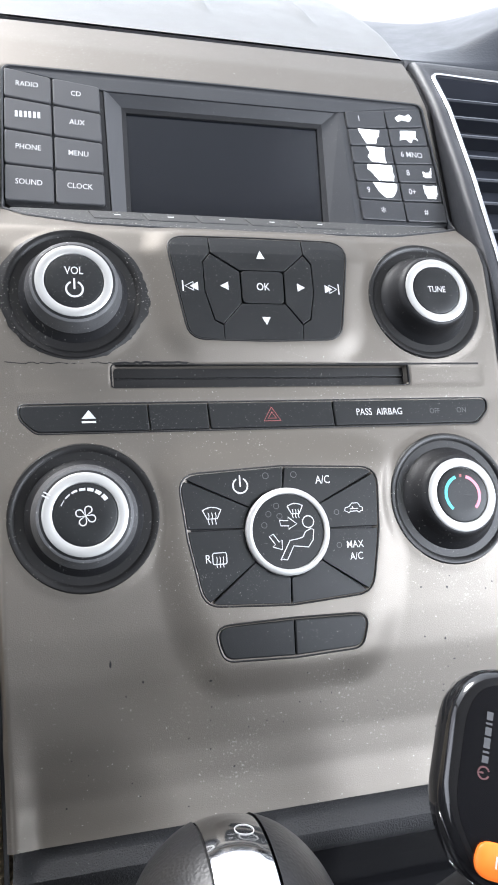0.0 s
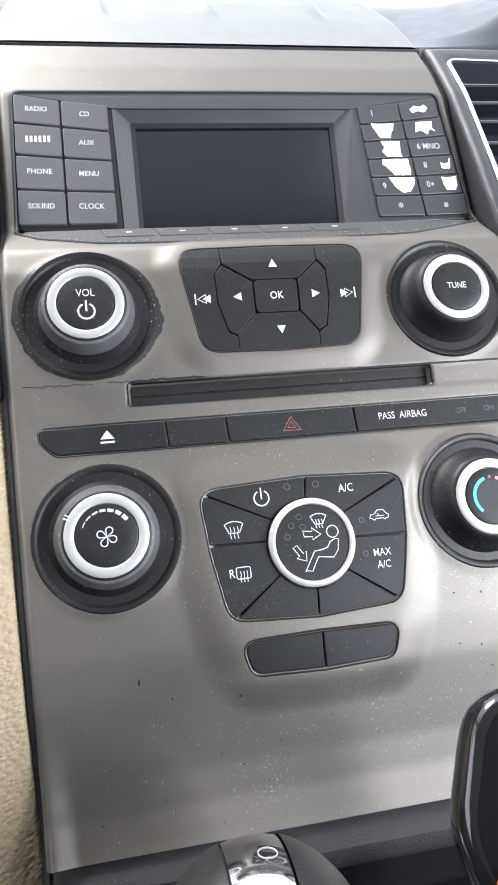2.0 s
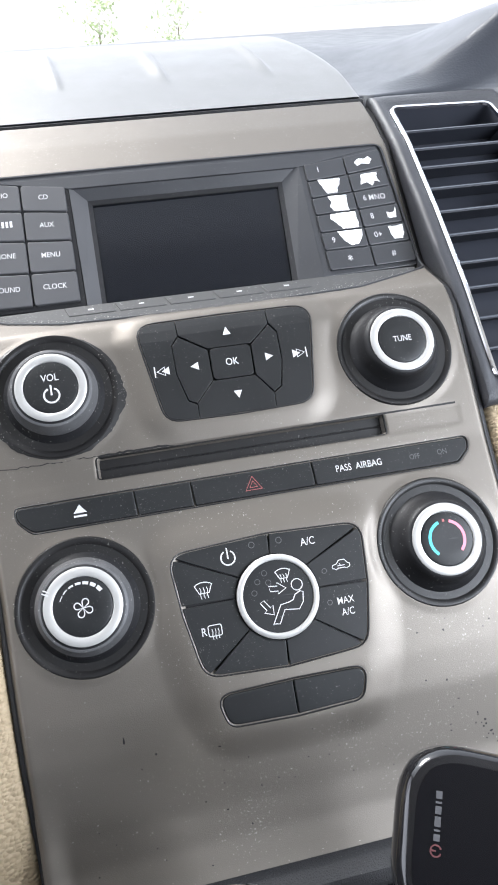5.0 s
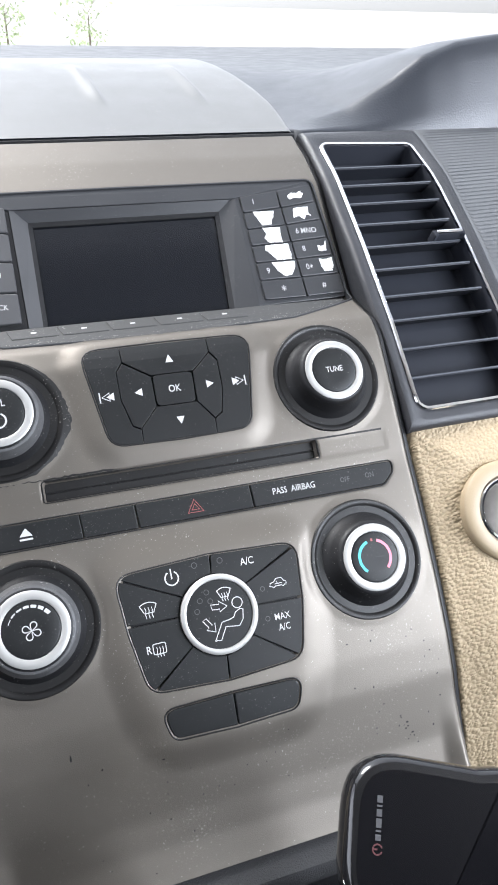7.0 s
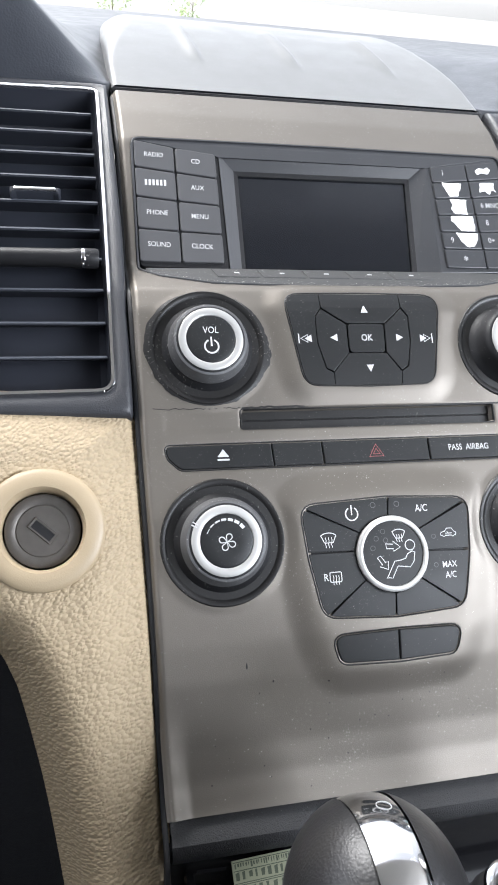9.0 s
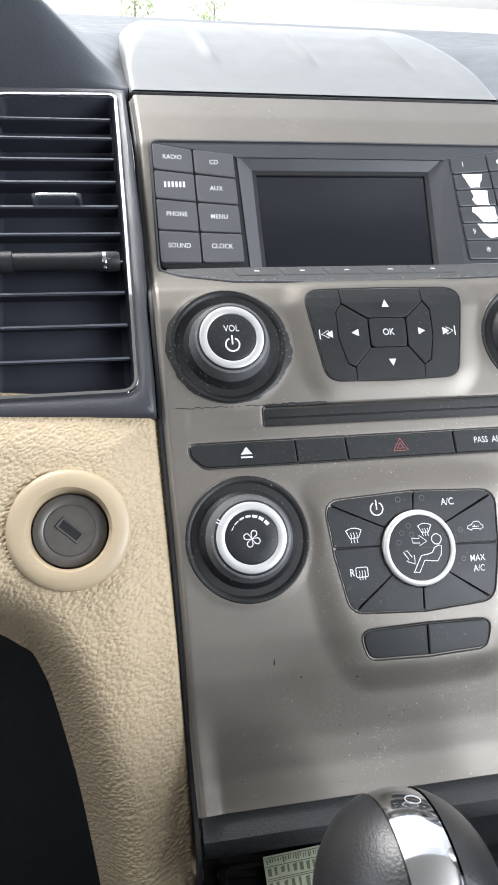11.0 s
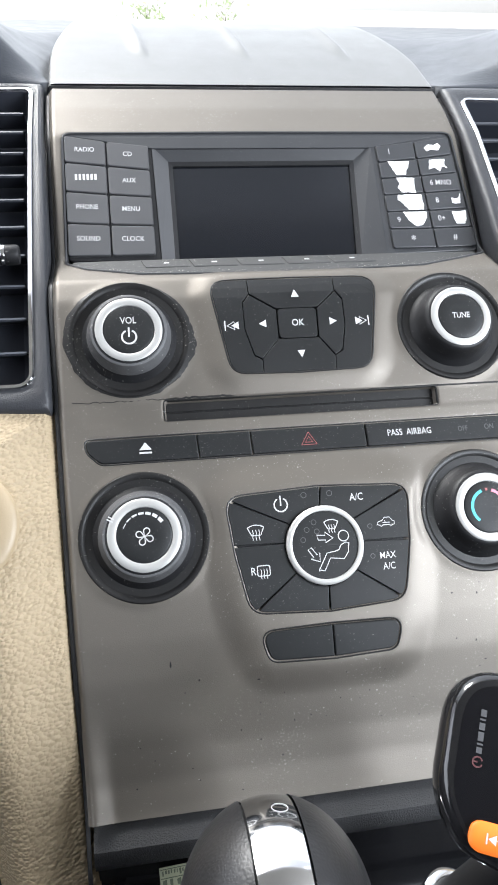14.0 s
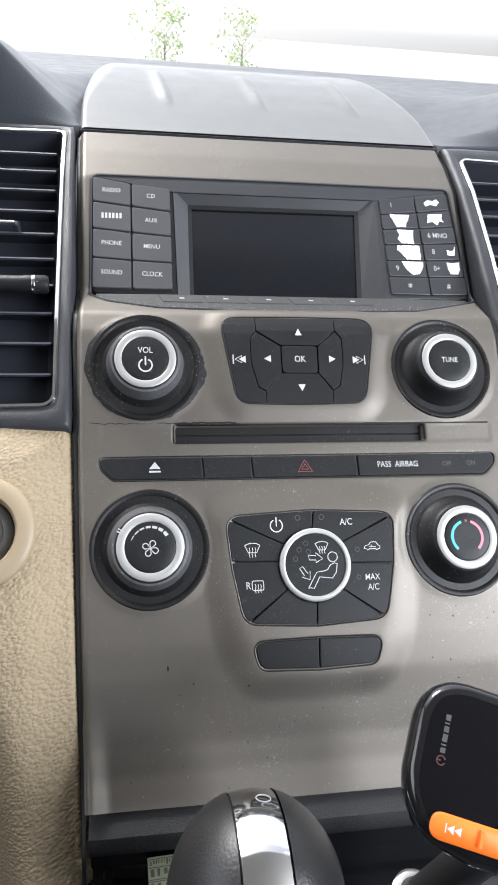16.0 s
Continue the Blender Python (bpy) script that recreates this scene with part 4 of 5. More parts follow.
# ---- climate pad ----
def climate_pad():
    root = thing("climate_pad", "black climate button pad round a silver-ringed mode dial", "button pad")
    up = lambda q, h: np.c_[q, np.full(len(q), h)]
    part("bright_edge", shell([up(inset(CLIM_OUT, -0.9), -2), up(inset(CLIM_OUT, -0.75), 0.15), up(inset(CLIM_OUT, -0.4), 0.35), up(inset(CLIM_OUT, -0.1), 0.2), up(inset(CLIM_OUT, 0.05), -2)], CLIM, caps=(False, False)), WELL, root, "raised black edge", True)
    part("bed", plate(inset(CLIM_OUT, 0.2), -5, -1.7, 0.3, CLIM), BLACK, root)
    C, R = (0.2, 113.0), 17.4
    rim = lambda a: (C[0] + R * math.cos(radians(a)), C[1] + R * math.sin(radians(a)))

    edge_pts = []
    for p, q in zip(CLIM_OUT, np.roll(CLIM_OUT, -1, 0)):
        for k in range(max(1, int(np.hypot(*(q - p)) / 0.6))):
            edge_pts.append(p + (q - p) * k / max(1, int(np.hypot(*(q - p)) / 0.6)))
    edge_pts = np.array(edge_pts)
    edge_ang = np.degrees(np.arctan2(edge_pts[:, 1] - C[1], edge_pts[:, 0] - C[0]))
    # the joints between the buttons: angle at the dial and at the outline
    joints = [(91, 88.9), (145, 150.9), (173, 176.7), (218, 218), (270, 269.4), (318, 321.8), (361, 359.7), (396, 389.7), (451, 448.9)]
    for (i0, o0), (i1, o1) in zip(joints, joints[1:]):
        turned = (edge_ang - o0) % 360
        pick = np.argsort(turned)
        outer = [edge_pts[k] for k in pick if turned[k] <= (o1 - o0) % 360]
        thin = outer[:1] + outer[1:-1:3] + outer[-1:]
        inner = [rim(a) for a in np.linspace(i1, i0, 12)]
        part("button", plate(inset(np.array(thin + [np.array(q) for q in inner]), 0.18), -3, 0.2, 0.25, CLIM), BUTTON, root)
    m = CLIM.spot(C[0], C[1], 0.0)
    dial = part("mode_dial", lathe([(17.0, -2), (17.0, 1.8), (16.5, 2.3), (15.4, 2.5), (14.7, 2.2), (14.6, 1.2)], m, 72), SILVER, root, "satin silver ring", True)
    part("dial_face", lathe([(14.7, 0.5), (14.5, 1.5), (8, 1.6), (0.02, 1.6)], m, 64), BUTTON, root, "black dial face", True)
    h = 1.72
    S = lambda lines, w=0.5: strokes("symbol", lines, w * 0.8, h, PRINT, root, spot=m)
    # seated figure outline, air arrows and windscreen symbol
    S([arc(8.3, 3.2, 2.3, 0, 360, 20)])
    S([[(9.0, 0.4), (10.3, 0.0), (9.6, -4.0), (7.5, -6.6), (1.5, -5.8), (-1.5, -11.0), (-3.2, -10.6), (-4.2, -10.9), (0.2, -3.6), (3.6, -3.2), (5.6, -2.6), (6.8, -0.6), (9.0, 0.4)]])
    S([[(-3.4, 4.4), (0.2, 4.0), (0.2, 5.4), (3.6, 2.6), (0.1, 0.8), (0.2, 2.0), (-3.0, 2.2), (-3.4, 4.4)]])
    S([[(-8.0, -1.6), (-6.4, -0.8), (-4.2, -4.0), (-3.0, -3.2), (-3.2, -7.0), (-7.0, -5.6), (-5.8, -4.9), (-8.0, -1.6)]])
    S([[(0.2, 9.8)] + arc(3.4, 5.2, 5.4, 125, 55, 8) + [(6.6, 9.8), (5.0, 6.6), (1.8, 6.6), (0.2, 9.8)]])
    S([[(2.2, 8.4), (2.5, 7.2), (2.1, 5.8), (2.4, 4.9)], [(3.4, 8.4), (3.7, 7.2), (3.3, 5.8), (3.6, 4.9)], [(4.6, 8.4), (4.9, 7.2), (4.5, 5.8), (4.8, 4.9)]], 0.4)
    strokes("unlit_lamp", [arc(-7.6, 7.0, 1.1, 0, 360, 12), arc(-4.2, 10.0, 1.1, 0, 360, 12), arc(-9.6, 2.8, 1.1, 0, 360, 12), arc(-3.2, 6.0, 1.1, 0, 360, 12)], 0.25, h, DIMPRINT, root, spot=m)
    # symbols on the buttons
    T = lambda lines, w=0.55: strokes("symbol", lines, w * 0.85, 0.28, PRINT, root, section=CLIM)
    T([arc(-17.3, 131.8, 2.9, 118, 422, 22), [(-17.3, 135.8), (-17.3, 131.4)]], 0.7)
    writing("A/C", 16.8, 132.6, 4.0, 0.28, PRINT, root, section=CLIM)
    writing("MAX", 27.7, 106.2, 3.6, 0.28, PRINT, root, section=CLIM, bold=0.003)
    writing("A/C", 27.9, 101.6, 3.6, 0.28, PRINT, root, section=CLIM, bold=0.003)
    writing("R", -32.0, 104.4, 4.0, 0.28, PRINT, root, section=CLIM)
    glass = [tuple(q) for q in rounded([(-30.2, 106.6), (-24.8, 106.6), (-24.8, 102.4), (-30.2, 102.4)], 0.8, 3)]
    T([glass + glass[:1]], 0.45)
    T([[(-28.7 + 1.25 * k, 105.2), (-28.5 + 1.25 * k, 104.0), (-28.8 + 1.25 * k, 102.6), (-28.6 + 1.25 * k, 101.2)] for k in range(3)], 0.36)
    T([[(-32.9, 123.0)] + arc(-29.3, 117.6, 6.4, 122, 58, 8) + [(-25.7, 123.0), (-27.3, 119.6), (-31.3, 119.6), (-32.9, 123.0)]], 0.45)
    T([[(-30.8 + 1.4 * k, 122.0), (-30.5 + 1.4 * k, 120.6), (-30.9 + 1.4 * k, 119.0), (-30.6 + 1.4 * k, 117.4)] for k in range(3)], 0.36)
    outline = [(24.0, 120.0), (24.6, 121.6), (27.0, 122.2), (28.6, 124.0), (32.0, 124.0), (33.2, 122.0), (34.6, 121.4), (34.4, 119.6), (33.4, 119.6), (32.4, 118.8), (31.4, 119.6), (27.4, 119.6), (26.4, 118.8), (25.4, 119.6), (24.0, 120.0)]
    T([[(28.7 + (a - 29.3) * 0.74, 120.6 + (c - 121.2) * 0.74) for a, c in outline]], 0.42)
    T([[(27.2, 120.4), (30.6, 120.4)], [(28.6, 120.4), (28.2, 121.4)]], 0.36)
    strokes("unlit_lamp", [arc(21.3, 119.4, 1.0, 0, 360, 12), arc(21.0, 106.4, 1.0, 0, 360, 12), arc(-6.8, 135.2, 1.2, 0, 360, 12), arc(4.8, 135.2, 1.2, 0, 360, 12)], 0.3, 0.28, DIMPRINT, root, section=CLIM)


climate_pad()

low = thing("blank_button_pad", "two blank black buttons in a rounded frame", "button pad")
up = lambda q, h: np.c_[q, np.full(len(q), h)]
part("bed", plate(inset(LOW_OUT, 0.1), -4, -1.2, 0.3, LOW), BLACK, low)
part("edge", shell([up(inset(LOW_OUT, -0.9), -2), up(inset(LOW_OUT, -0.75), 0.15), up(inset(LOW_OUT, -0.4), 0.35), up(inset(LOW_OUT, -0.1), 0.2), up(inset(LOW_OUT, 0.05), -2)], LOW, caps=(False, False)), WELL, low, "black edge", True)
part("blank_button", plate(rounded([(-30.8, 79.2), (-0.2, 79.7), (-0.2, 66.4), (-27.3, 67.3)], [5, 0.5, 0.5, 5]), -2, 0.5, 0.6, LOW), BUTTON, low)
part("blank_button", plate(rounded([(30.8, 79.2), (0.2, 79.7), (0.2, 66.4), (27.3, 67.3)], [5, 0.5, 0.5, 5]), -2, 0.5, 0.6, LOW), BUTTON, low)


# ---- side vents ----
def vent(sx):
    side = "passenger side" if sx > 0 else "driver side"
    root = thing("air_vent", "black louvred air vent with chrome frame on the " + side, "air vent", "air vents beside the centre stack")
    X = lambda v: sx * v
    poly = lambda pts: [(X(a), b) for a, b in pts]
    if sx < 0:
        rim, foot = [(122.4, 201.6), (182.4, 199.4), (184, 150), (184, 15.2), (121.6, 16.0), (121.8, 100)], 5.0
        levels = (181.2, 164.6, 149.2, 133.4, 117.0, 100, 83.2, 65.8, 48.6, 31.6)
    else:
        rim, foot = [(125.0, 193.4), (182.5, 190.8), (185, 150), (185, 12.8), (121.6, 12.6), (122.8, 100)], 1.0
        levels = (172.4, 156.8, 142.6, 127.0, 110.6, 95.2, 77.6, 62.4, 45.4, 29.0)
    frame_in = rounded(poly(rim), [4, 4, 4, 5, 6, 4])
    frame_out = inset(frame_in, -2.3)
    up = lambda q, h: np.c_[q, np.full(len(q), h)]
    part("chrome_frame", shell([up(frame_out, -3), up(frame_out, 0.6), up(inset(frame_out, 0.6), 1.2), up(inset(frame_in, -0.3), 1.0), up(frame_in, -0.5), up(frame_in, -3)], VENTS, caps=(False, False)), CHROME, root, "bright chrome frame", True)
    o2 = inset(frame_out, -0.05)
    # charcoal surround with a hole for the vent
    big = []
    c = np.array([X(153), 108.0])
    lim = poly([(113.2, 209.5), (196, 209.5), (196, foot + 0.4), (112.4, foot - 3.0 if sx < 0 else foot)])
    for q in o2:
        d = q - c
        best = 9e9
        for k in range(4):
            a, b = np.array(lim[k]), np.array(lim[(k + 1) % 4])
            e = b - a
            den = d[0] * e[1] - d[1] * e[0]
            if abs(den) > 1e-9:
                t = ((a[0] - c[0]) * e[1] - (a[1] - c[1]) * e[0]) / den
                u = ((a[0] - c[0]) * d[1] - (a[1] - c[1]) * d[0]) / den
                if t > 0 and -1e-6 <= u <= 1 + 1e-6:
                    best = min(best, t)
        big.append(c + d * best)
    big = np.array(big)
    mid = o2 + (big - o2) * 0.55
    part("surround", shell([up(o2, -3), up(o2, 0.0), up(o2 + (big - o2) * 0.25, 0.9), up(mid, 1.5), up(o2 + (big - o2) * 0.8, 1.0), up(o2 + (big - o2) * 0.95, -0.5), up(big, -2.4), up(big, -22)], VENTS, caps=(False, False)), CHARCOAL, root, "charcoal plastic surround", True)
    part("duct", shell([up(frame_in, -0.5), up(inset(frame_in, 1), -13), up(inset(frame_in, 4), -14)], VENTS), VENT, root, "dark duct")
    for q in levels:
        bm = bmesh.new()
        x0, x1 = X(np.interp(q, [15, 100, 195], [122.4, 123.4, 125.4])), X(183.2)
        n = 9
        rows = []
        for d, h, in ((0.0, -1.6), (0.9, -0.9), (1.6, -1.6), (1.9, -3.4), (6.0, -12.5), (4.5, -12.5)):
            rows.append(VENTS.at(np.linspace(x0, x1, n), np.full(n, q + d - 0.8), np.full(n, h)))
        vs = [[bm.verts.new(v) for v in r] for r in rows]
        for a, b in zip(vs, vs[1:] + vs[:1]):
            for i in range(n - 1):
                bm.faces.new((a[i], a[i + 1], b[i + 1], b[i]))
        part("slat", bm, VENT, root)
        # light line along the slat's front, painted as a paler strip
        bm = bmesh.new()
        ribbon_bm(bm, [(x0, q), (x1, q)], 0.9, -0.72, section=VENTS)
        part("slat_glint", bm, VENTEDGE, root)
    # the slider: a dark saddle on one slat, with a slim bright bar
    t0, t1, ts = (141.0, 165.0, 119.4) if sx < 0 else (165.0, 186.0, 113.4)
    part("tab", plate(rounded(poly([(t0, ts + 2.4), (t1, ts + 2.4), (t1 - 0.6, ts - 2.8), (t1 - 3.4, ts - 1.2), (t0 + 3.4, ts - 1.2), (t0 + 0.6, ts - 2.8)]), 1.0, 3), -4, 3.6, 1.2, VENTS), VENT, root, "black sliding tab", True)
    part("tab_trim", plate(rounded(poly([(t0 + 2.2, ts + 1.5), (t1 - 2.2, ts + 1.5), (t1 - 2.2, ts - 0.7), (t0 + 2.2, ts - 0.7)]), 0.9, 4), 3, 4.4, 0.6, VENTS), CHROME, root, "chrome tab trim", True)
    return root


vent(-1)
vent(1)

clip = thing("vent_clip", "black cylindrical clip with silver end hooked on the vent slats", "vent clip")
m = VENTS.spot(-151, 79.6, 4.0) @ pose(0, 0, 0, 0, 90, 0)
part("barrel", lathe([(0.5, -27), (4.0, -26.5), (4.3, -25), (4.3, 14), (4.6, 15), (4.6, 25), (4.0, 26.3), (0.5, 26.5)], m, 28), KNOB, clip, "black barrel", True)
part("silver_band", lathe([(4.75, 18.6), (4.85, 18.8), (4.85, 20.0), (4.75, 20.2)], m, 28), CHROME, clip, "silver band", True)
part("end_cap", lathe([(5.0, -26.8), (5.0, -22), (4.4, -21.8)], m, 28), BLACK, clip, "", True)


# ---- beige bolsters on both sides ----
EDGE = [(-420, 97), (-215, 95.5), (-188, 93), (-176.5, 87), (-168, 73), (-160.5, 42), (-153.5, 8), (-147, -40), (-141, -95)]


def eased(points, step=6.0, reach=5):
    """A line through the points with its corners worn round."""
    p = np.array(points, float)
    run = np.r_[0, np.cumsum(np.hypot(*np.diff(p, axis=0).T))]
    u = np.linspace(0, run[-1], int(run[-1] / step))
    q = np.stack([np.interp(u, run, p[:, 0]), np.interp(u, run, p[:, 1])], 1)
    pad = np.concatenate([2 * q[0] - q[reach:0:-1], q, 2 * q[-1] - q[-2:-reach - 2:-1]])
    k = np.hanning(2 * reach + 3)[1:-1]
    return [tuple(v) for v in np.stack([np.convolve(pad[:, c], k / k.sum(), "valid") for c in (0, 1)], 1)]


EDGE = eased(EDGE)


def bolster(sx):
    rise = np.array([2.6, 5.0, 5.6, 5.0, 5.0] if sx < 0 else [0.0, -1.0, -1.0, -1.0, -1.0])
    crown = np.stack([[-112.4, -140, -190, -300, -420], np.array([177.0, 180.8, 184.8, 190, 195]) + rise], 1)
    region = [(a, b) for a, b in EDGE] + [(-106.2, -95), (-106.2, 0), (-109.4, 95)] + [tuple(v) for v in crown]
    region = np.array(region)
    xs = np.r_[np.linspace(-420, -215, 24), np.linspace(-213, -104, 150)]
    ss = np.linspace(-95, 202, 390)

    def height(x, s):
        d = -distance(region, x, s)
        roll_edge = -distance(np.array([(-900, 900), (-900, 97)] + EDGE + [(0, -95), (0, 900)]), x, s)
        h = 7.5 * smooth(0, 26, d) - 1.0
        right = np.interp(s, [-95, 0, 95, 178], [-106.2, -106.2, -109.4, -112.4]) - x
        top = np.interp(x, crown[::-1, 0], crown[::-1, 1] + 0.6) - s
        h = h - 4.0 * (1 - smooth(0, 4, right)) ** 2 - 4.0 * (1 - smooth(0, 4, top)) ** 2
        h = h - 34 * (1 - smooth(-6, 32, roll_edge)) ** 2.4
        h = h - 16 * (1 - smooth(17, 20.5, np.hypot(x + 151.6, s - 129.4)))
        return h

    ob = sheet("bolster", xs, ss, height, BEIGE, BOLSTER, region)
    if sx > 0:
        ob.data.transform(Matrix.Diagonal((-1, 1, 1, 1)))
        ob.data.flip_normals()
    name = "knee_bolster"
    root = thing(name, "beige leather-grained knee bolster on the " + ("passenger" if sx > 0 else "driver") + " side", "dash trim", "knee bolsters")
    ob.parent = root
    return root


bolster(-1)
bolster(1)

lock = thing("ignition_lock", "grey ignition lock with key slot in a smooth beige bezel", "ignition lock")
m = BOLSTER.spot(-151.8, 129.0, 6.3)
part("bezel", lathe([(25.2, -9.5), (25.2, 1.5), (24.6, 2.6), (23, 3.4), (20, 3.9), (17.5, 3.6), (16.6, 2.2), (16.1, 0.0), (15.9, -8)], m, 72), BEIGEPL, lock, "smooth beige bezel ring", True)
part("cylinder", lathe([(15.8, -8), (15.2, -3.4), (14.4, -3.0), (11.3, -3.2), (10.9, -3.5), (10.6, -3.4), (10.4, -3.0), (0.02, -2.8)], m, 64), GREYMETAL, lock, "brushed grey lock cylinder", True)
ms = m @ Matrix.Translation((0, 0, -0.0034)) @ pose(0, 0, 0, 0, 0, -42)
fills("key_slot", [[(-5.2, -2.0), (5.2, -2.0), (5.2, 2.0), (-5.2, 2.0)]], 0.85, BLACK, lock, spot=ms)
part("slot_frame", shell([np.c_[q, np.full(4, hh_)] for q, hh_ in (([(-6, -2.8), (6, -2.8), (6, 2.8), (-6, 2.8)], 0.6), ([(-5.6, -2.4), (5.6, -2.4), (5.6, 2.4), (-5.6, 2.4)], 1.3), ([(-4.9, -1.8), (4.9, -1.8), (4.9, 1.8), (-4.9, 1.8)], 1.2), ([(-4.9, -1.8), (4.9, -1.8), (4.9, 1.8), (-4.9, 1.8)], 0.7))], spot=ms, caps=(False, False)), GREYMETAL, lock)

start = thing("push_button", "round grey push button in a chrome ring and beige bezel", "button")
m = STACK.spot(150.5, 131.0, 6.3)
part("bezel", lathe([(25.2, -2), (25.2, 1.5), (24.6, 2.6), (23, 3.4), (20, 3.9), (17.8, 3.4), (17.2, 1.4), (17.0, -4)], m, 72), BEIGEPL, start, "smooth beige bezel ring", True)
part("chrome_ring", lathe([(17.0, -3), (16.8, 2.2), (16.0, 2.8), (14.8, 2.2), (14.4, 0)], m, 64), CHROME, start, "chrome ring", True)
part("button_face", lathe([(14.5, -2), (14.3, 1.0), (13.4, 1.5), (0.02, 1.7)], m, 64), GREYMETAL, start, "grey button face", True)

# dark hollow under the bolsters and the passenger's lined trim
solid("footwell", [(-0.75, -0.09, 0.26, 0.28, 0.33, 0.72), (0.09, 0.75, 0.26, 0.28, 0.33, 0.72)], CARPET, 0, None, "black carpeted footwell", "footwell")
bm = bmesh.new()
for k in range(70):
    q0 = 4 + k * 2.9
    ribbon_bm(bm, [(197, q0), (420, q0 + 10)], 1.7, 0.5, section=VENTS)
lined = thing("lined_trim", "grey fine-lined dash trim beside the passenger vent", "dash trim")
part("line", bm, MESHGREY, lined)
bm = bmesh.new()
rows = [VENTS.at(np.linspace(190, 430, 10), np.full(10, q), np.full(10, 0.2)) for q in np.linspace(0, 208, 30)]
vs = [[bm.verts.new(v) for v in r] for r in rows]
for a, b in zip(vs, vs[1:]):
    for i in range(9):
        bm.faces.new((a[i], a[i + 1], b[i + 1], b[i]))
part("backing", bm, LINEDBACK, lined, shade=True)
bm = bmesh.new()
rows = [VENTS.at(np.linspace(-190, -430, 10), np.full(10, q), np.full(10, 0.2)) for q in np.linspace(0, 208, 30)]
vs = [[bm.verts.new(v) for v in r] for r in rows]
for a, b in zip(vs, vs[1:]):
    for i in range(9):
        bm.faces.new((a[i], a[i + 1], b[i + 1], b[i]))
tagged(part("cluster_surround", bm, VENT, None, shade=True), "black surround of the instrument cluster", "dash trim")

# ---- console below the panel ----
solid("console", [(-0.106, 0.106, 0.0, 0.150, 0.33, 0.604)], PIANO, 0.001, None, "glossy black console deck under the centre stack", "console")
strip = thing("console_strip", "grained charcoal trim strip under the painted panel", "dash trim")
prof = [(150, 638.5), (141, 637.6), (136, 636), (133.5, 632), (134, 627), (137, 622), (152, 620)]
bm = bmesh.new()
vs = [[bm.verts.new((x * MM, y * MM, z * MM)) for x in np.linspace(-104.5, 104.5, 3)] for y, z in prof]
for a, b in zip(vs, vs[1:]):
    for i in range(2):
        bm.faces.new((a[i], a[i + 1], b[i + 1], b[i]))
part("strip", bm, STRIP, strip, shade=True)
bm = bmesh.new()
box(bm, -0.1045, 0.1045, 0.139, 0.152, 0.6, 0.6205, 0.0008)
part("riser", bm, PIANO, strip)
bm = bmesh.new()
box(bm, -0.104, 0.104, 0.150, 0.160, 0.6, 0.634)
part("shadow_gap", bm, CARPET, strip, "black gap above the strip")

tray = thing("coin_tray", "glossy black coin tray frame holding a folded banknote", "coin tray")
fr_out = rounded([(-99, 141), (-50, 139), (-50, 70), (-99, 70)], 6)
fr_in = inset(fr_out, 5)
lift = lambda q, z: np.c_[q[:, 0], q[:, 1], np.full(len(q), z)]
bm = shell([lift(fr_out, 604), lift(fr_out, 613), lift(inset(fr_out, 1), 614), lift(inset(fr_in, -1), 614), lift(fr_in, 613), lift(fr_in, 605)], spot=Matrix.Identity(4), caps=(False, False))
part("tray_frame", bm, PIANO, tray, shade=True)
bill = thing("banknote", "folded green-grey banknote lying in the coin tray", "banknote")
mb = Matrix.Translation((-0.0630, 0.121, 0.6145)) @ pose(0, 0, 0, 34, 0, 3)
bm = shell([np.c_[q, np.full(len(q), z)] for q, z in ((np.array([(-16, -18), (20, -18), (20, 16), (-16, 16)]), 0), (np.array([(-16, -18), (20, -18), (20, 16), (-16, 16)]), 0.8))], spot=mb, caps=(True, True))
part("paper", bm, BILL, bill)
rng = random.Random(5)
ink = [[(-15.6, y0), (19.6, y0), (19.6, y0 - 0.35), (-15.6, y0 - 0.35)] for y0 in (15.4, 12.2, 7.6, 6.9, 1.4, 0.4, -6.6)]
for top, tall, step in ((14.9, 2.3, 1.1), (11.6, 3.4, 2.6), (6.2, 4.2, 3.2), (-0.4, 5.6, 1.9)):
    x0 = -15
    while x0 < 17.5:
        wide = step * rng.uniform(0.35, 0.75)
        low = top - tall * rng.uniform(0.6, 1.0)
        ink.append([(x0, top - rng.uniform(0, 0.5)), (x0 + wide, top), (x0 + wide * rng.uniform(0.7, 1.1), low), (x0 + 0.1, low)])
        x0 += step * rng.uniform(0.85, 1.2)
fills("ink", ink, 0.86, BILLINK, bill, spot=mb)

cup = thing("cup_holder", "black cup holder with thin chrome ring", "cup holder")
for cx, cy in ((0.058, 0.045),):
    mc = Matrix.Translation((cx, cy, 0.606))
    part("cup_ring", lathe([(34, -2), (34, 1.2), (33, 1.8), (31.8, 1.2), (31.5, -2)], mc, 64), CHROME, cup, "chrome ring", True)
    part("cup_floor", lathe([(31.6, 0.4), (0.02, 0.2)], mc, 48), BLACK, cup, "", True)


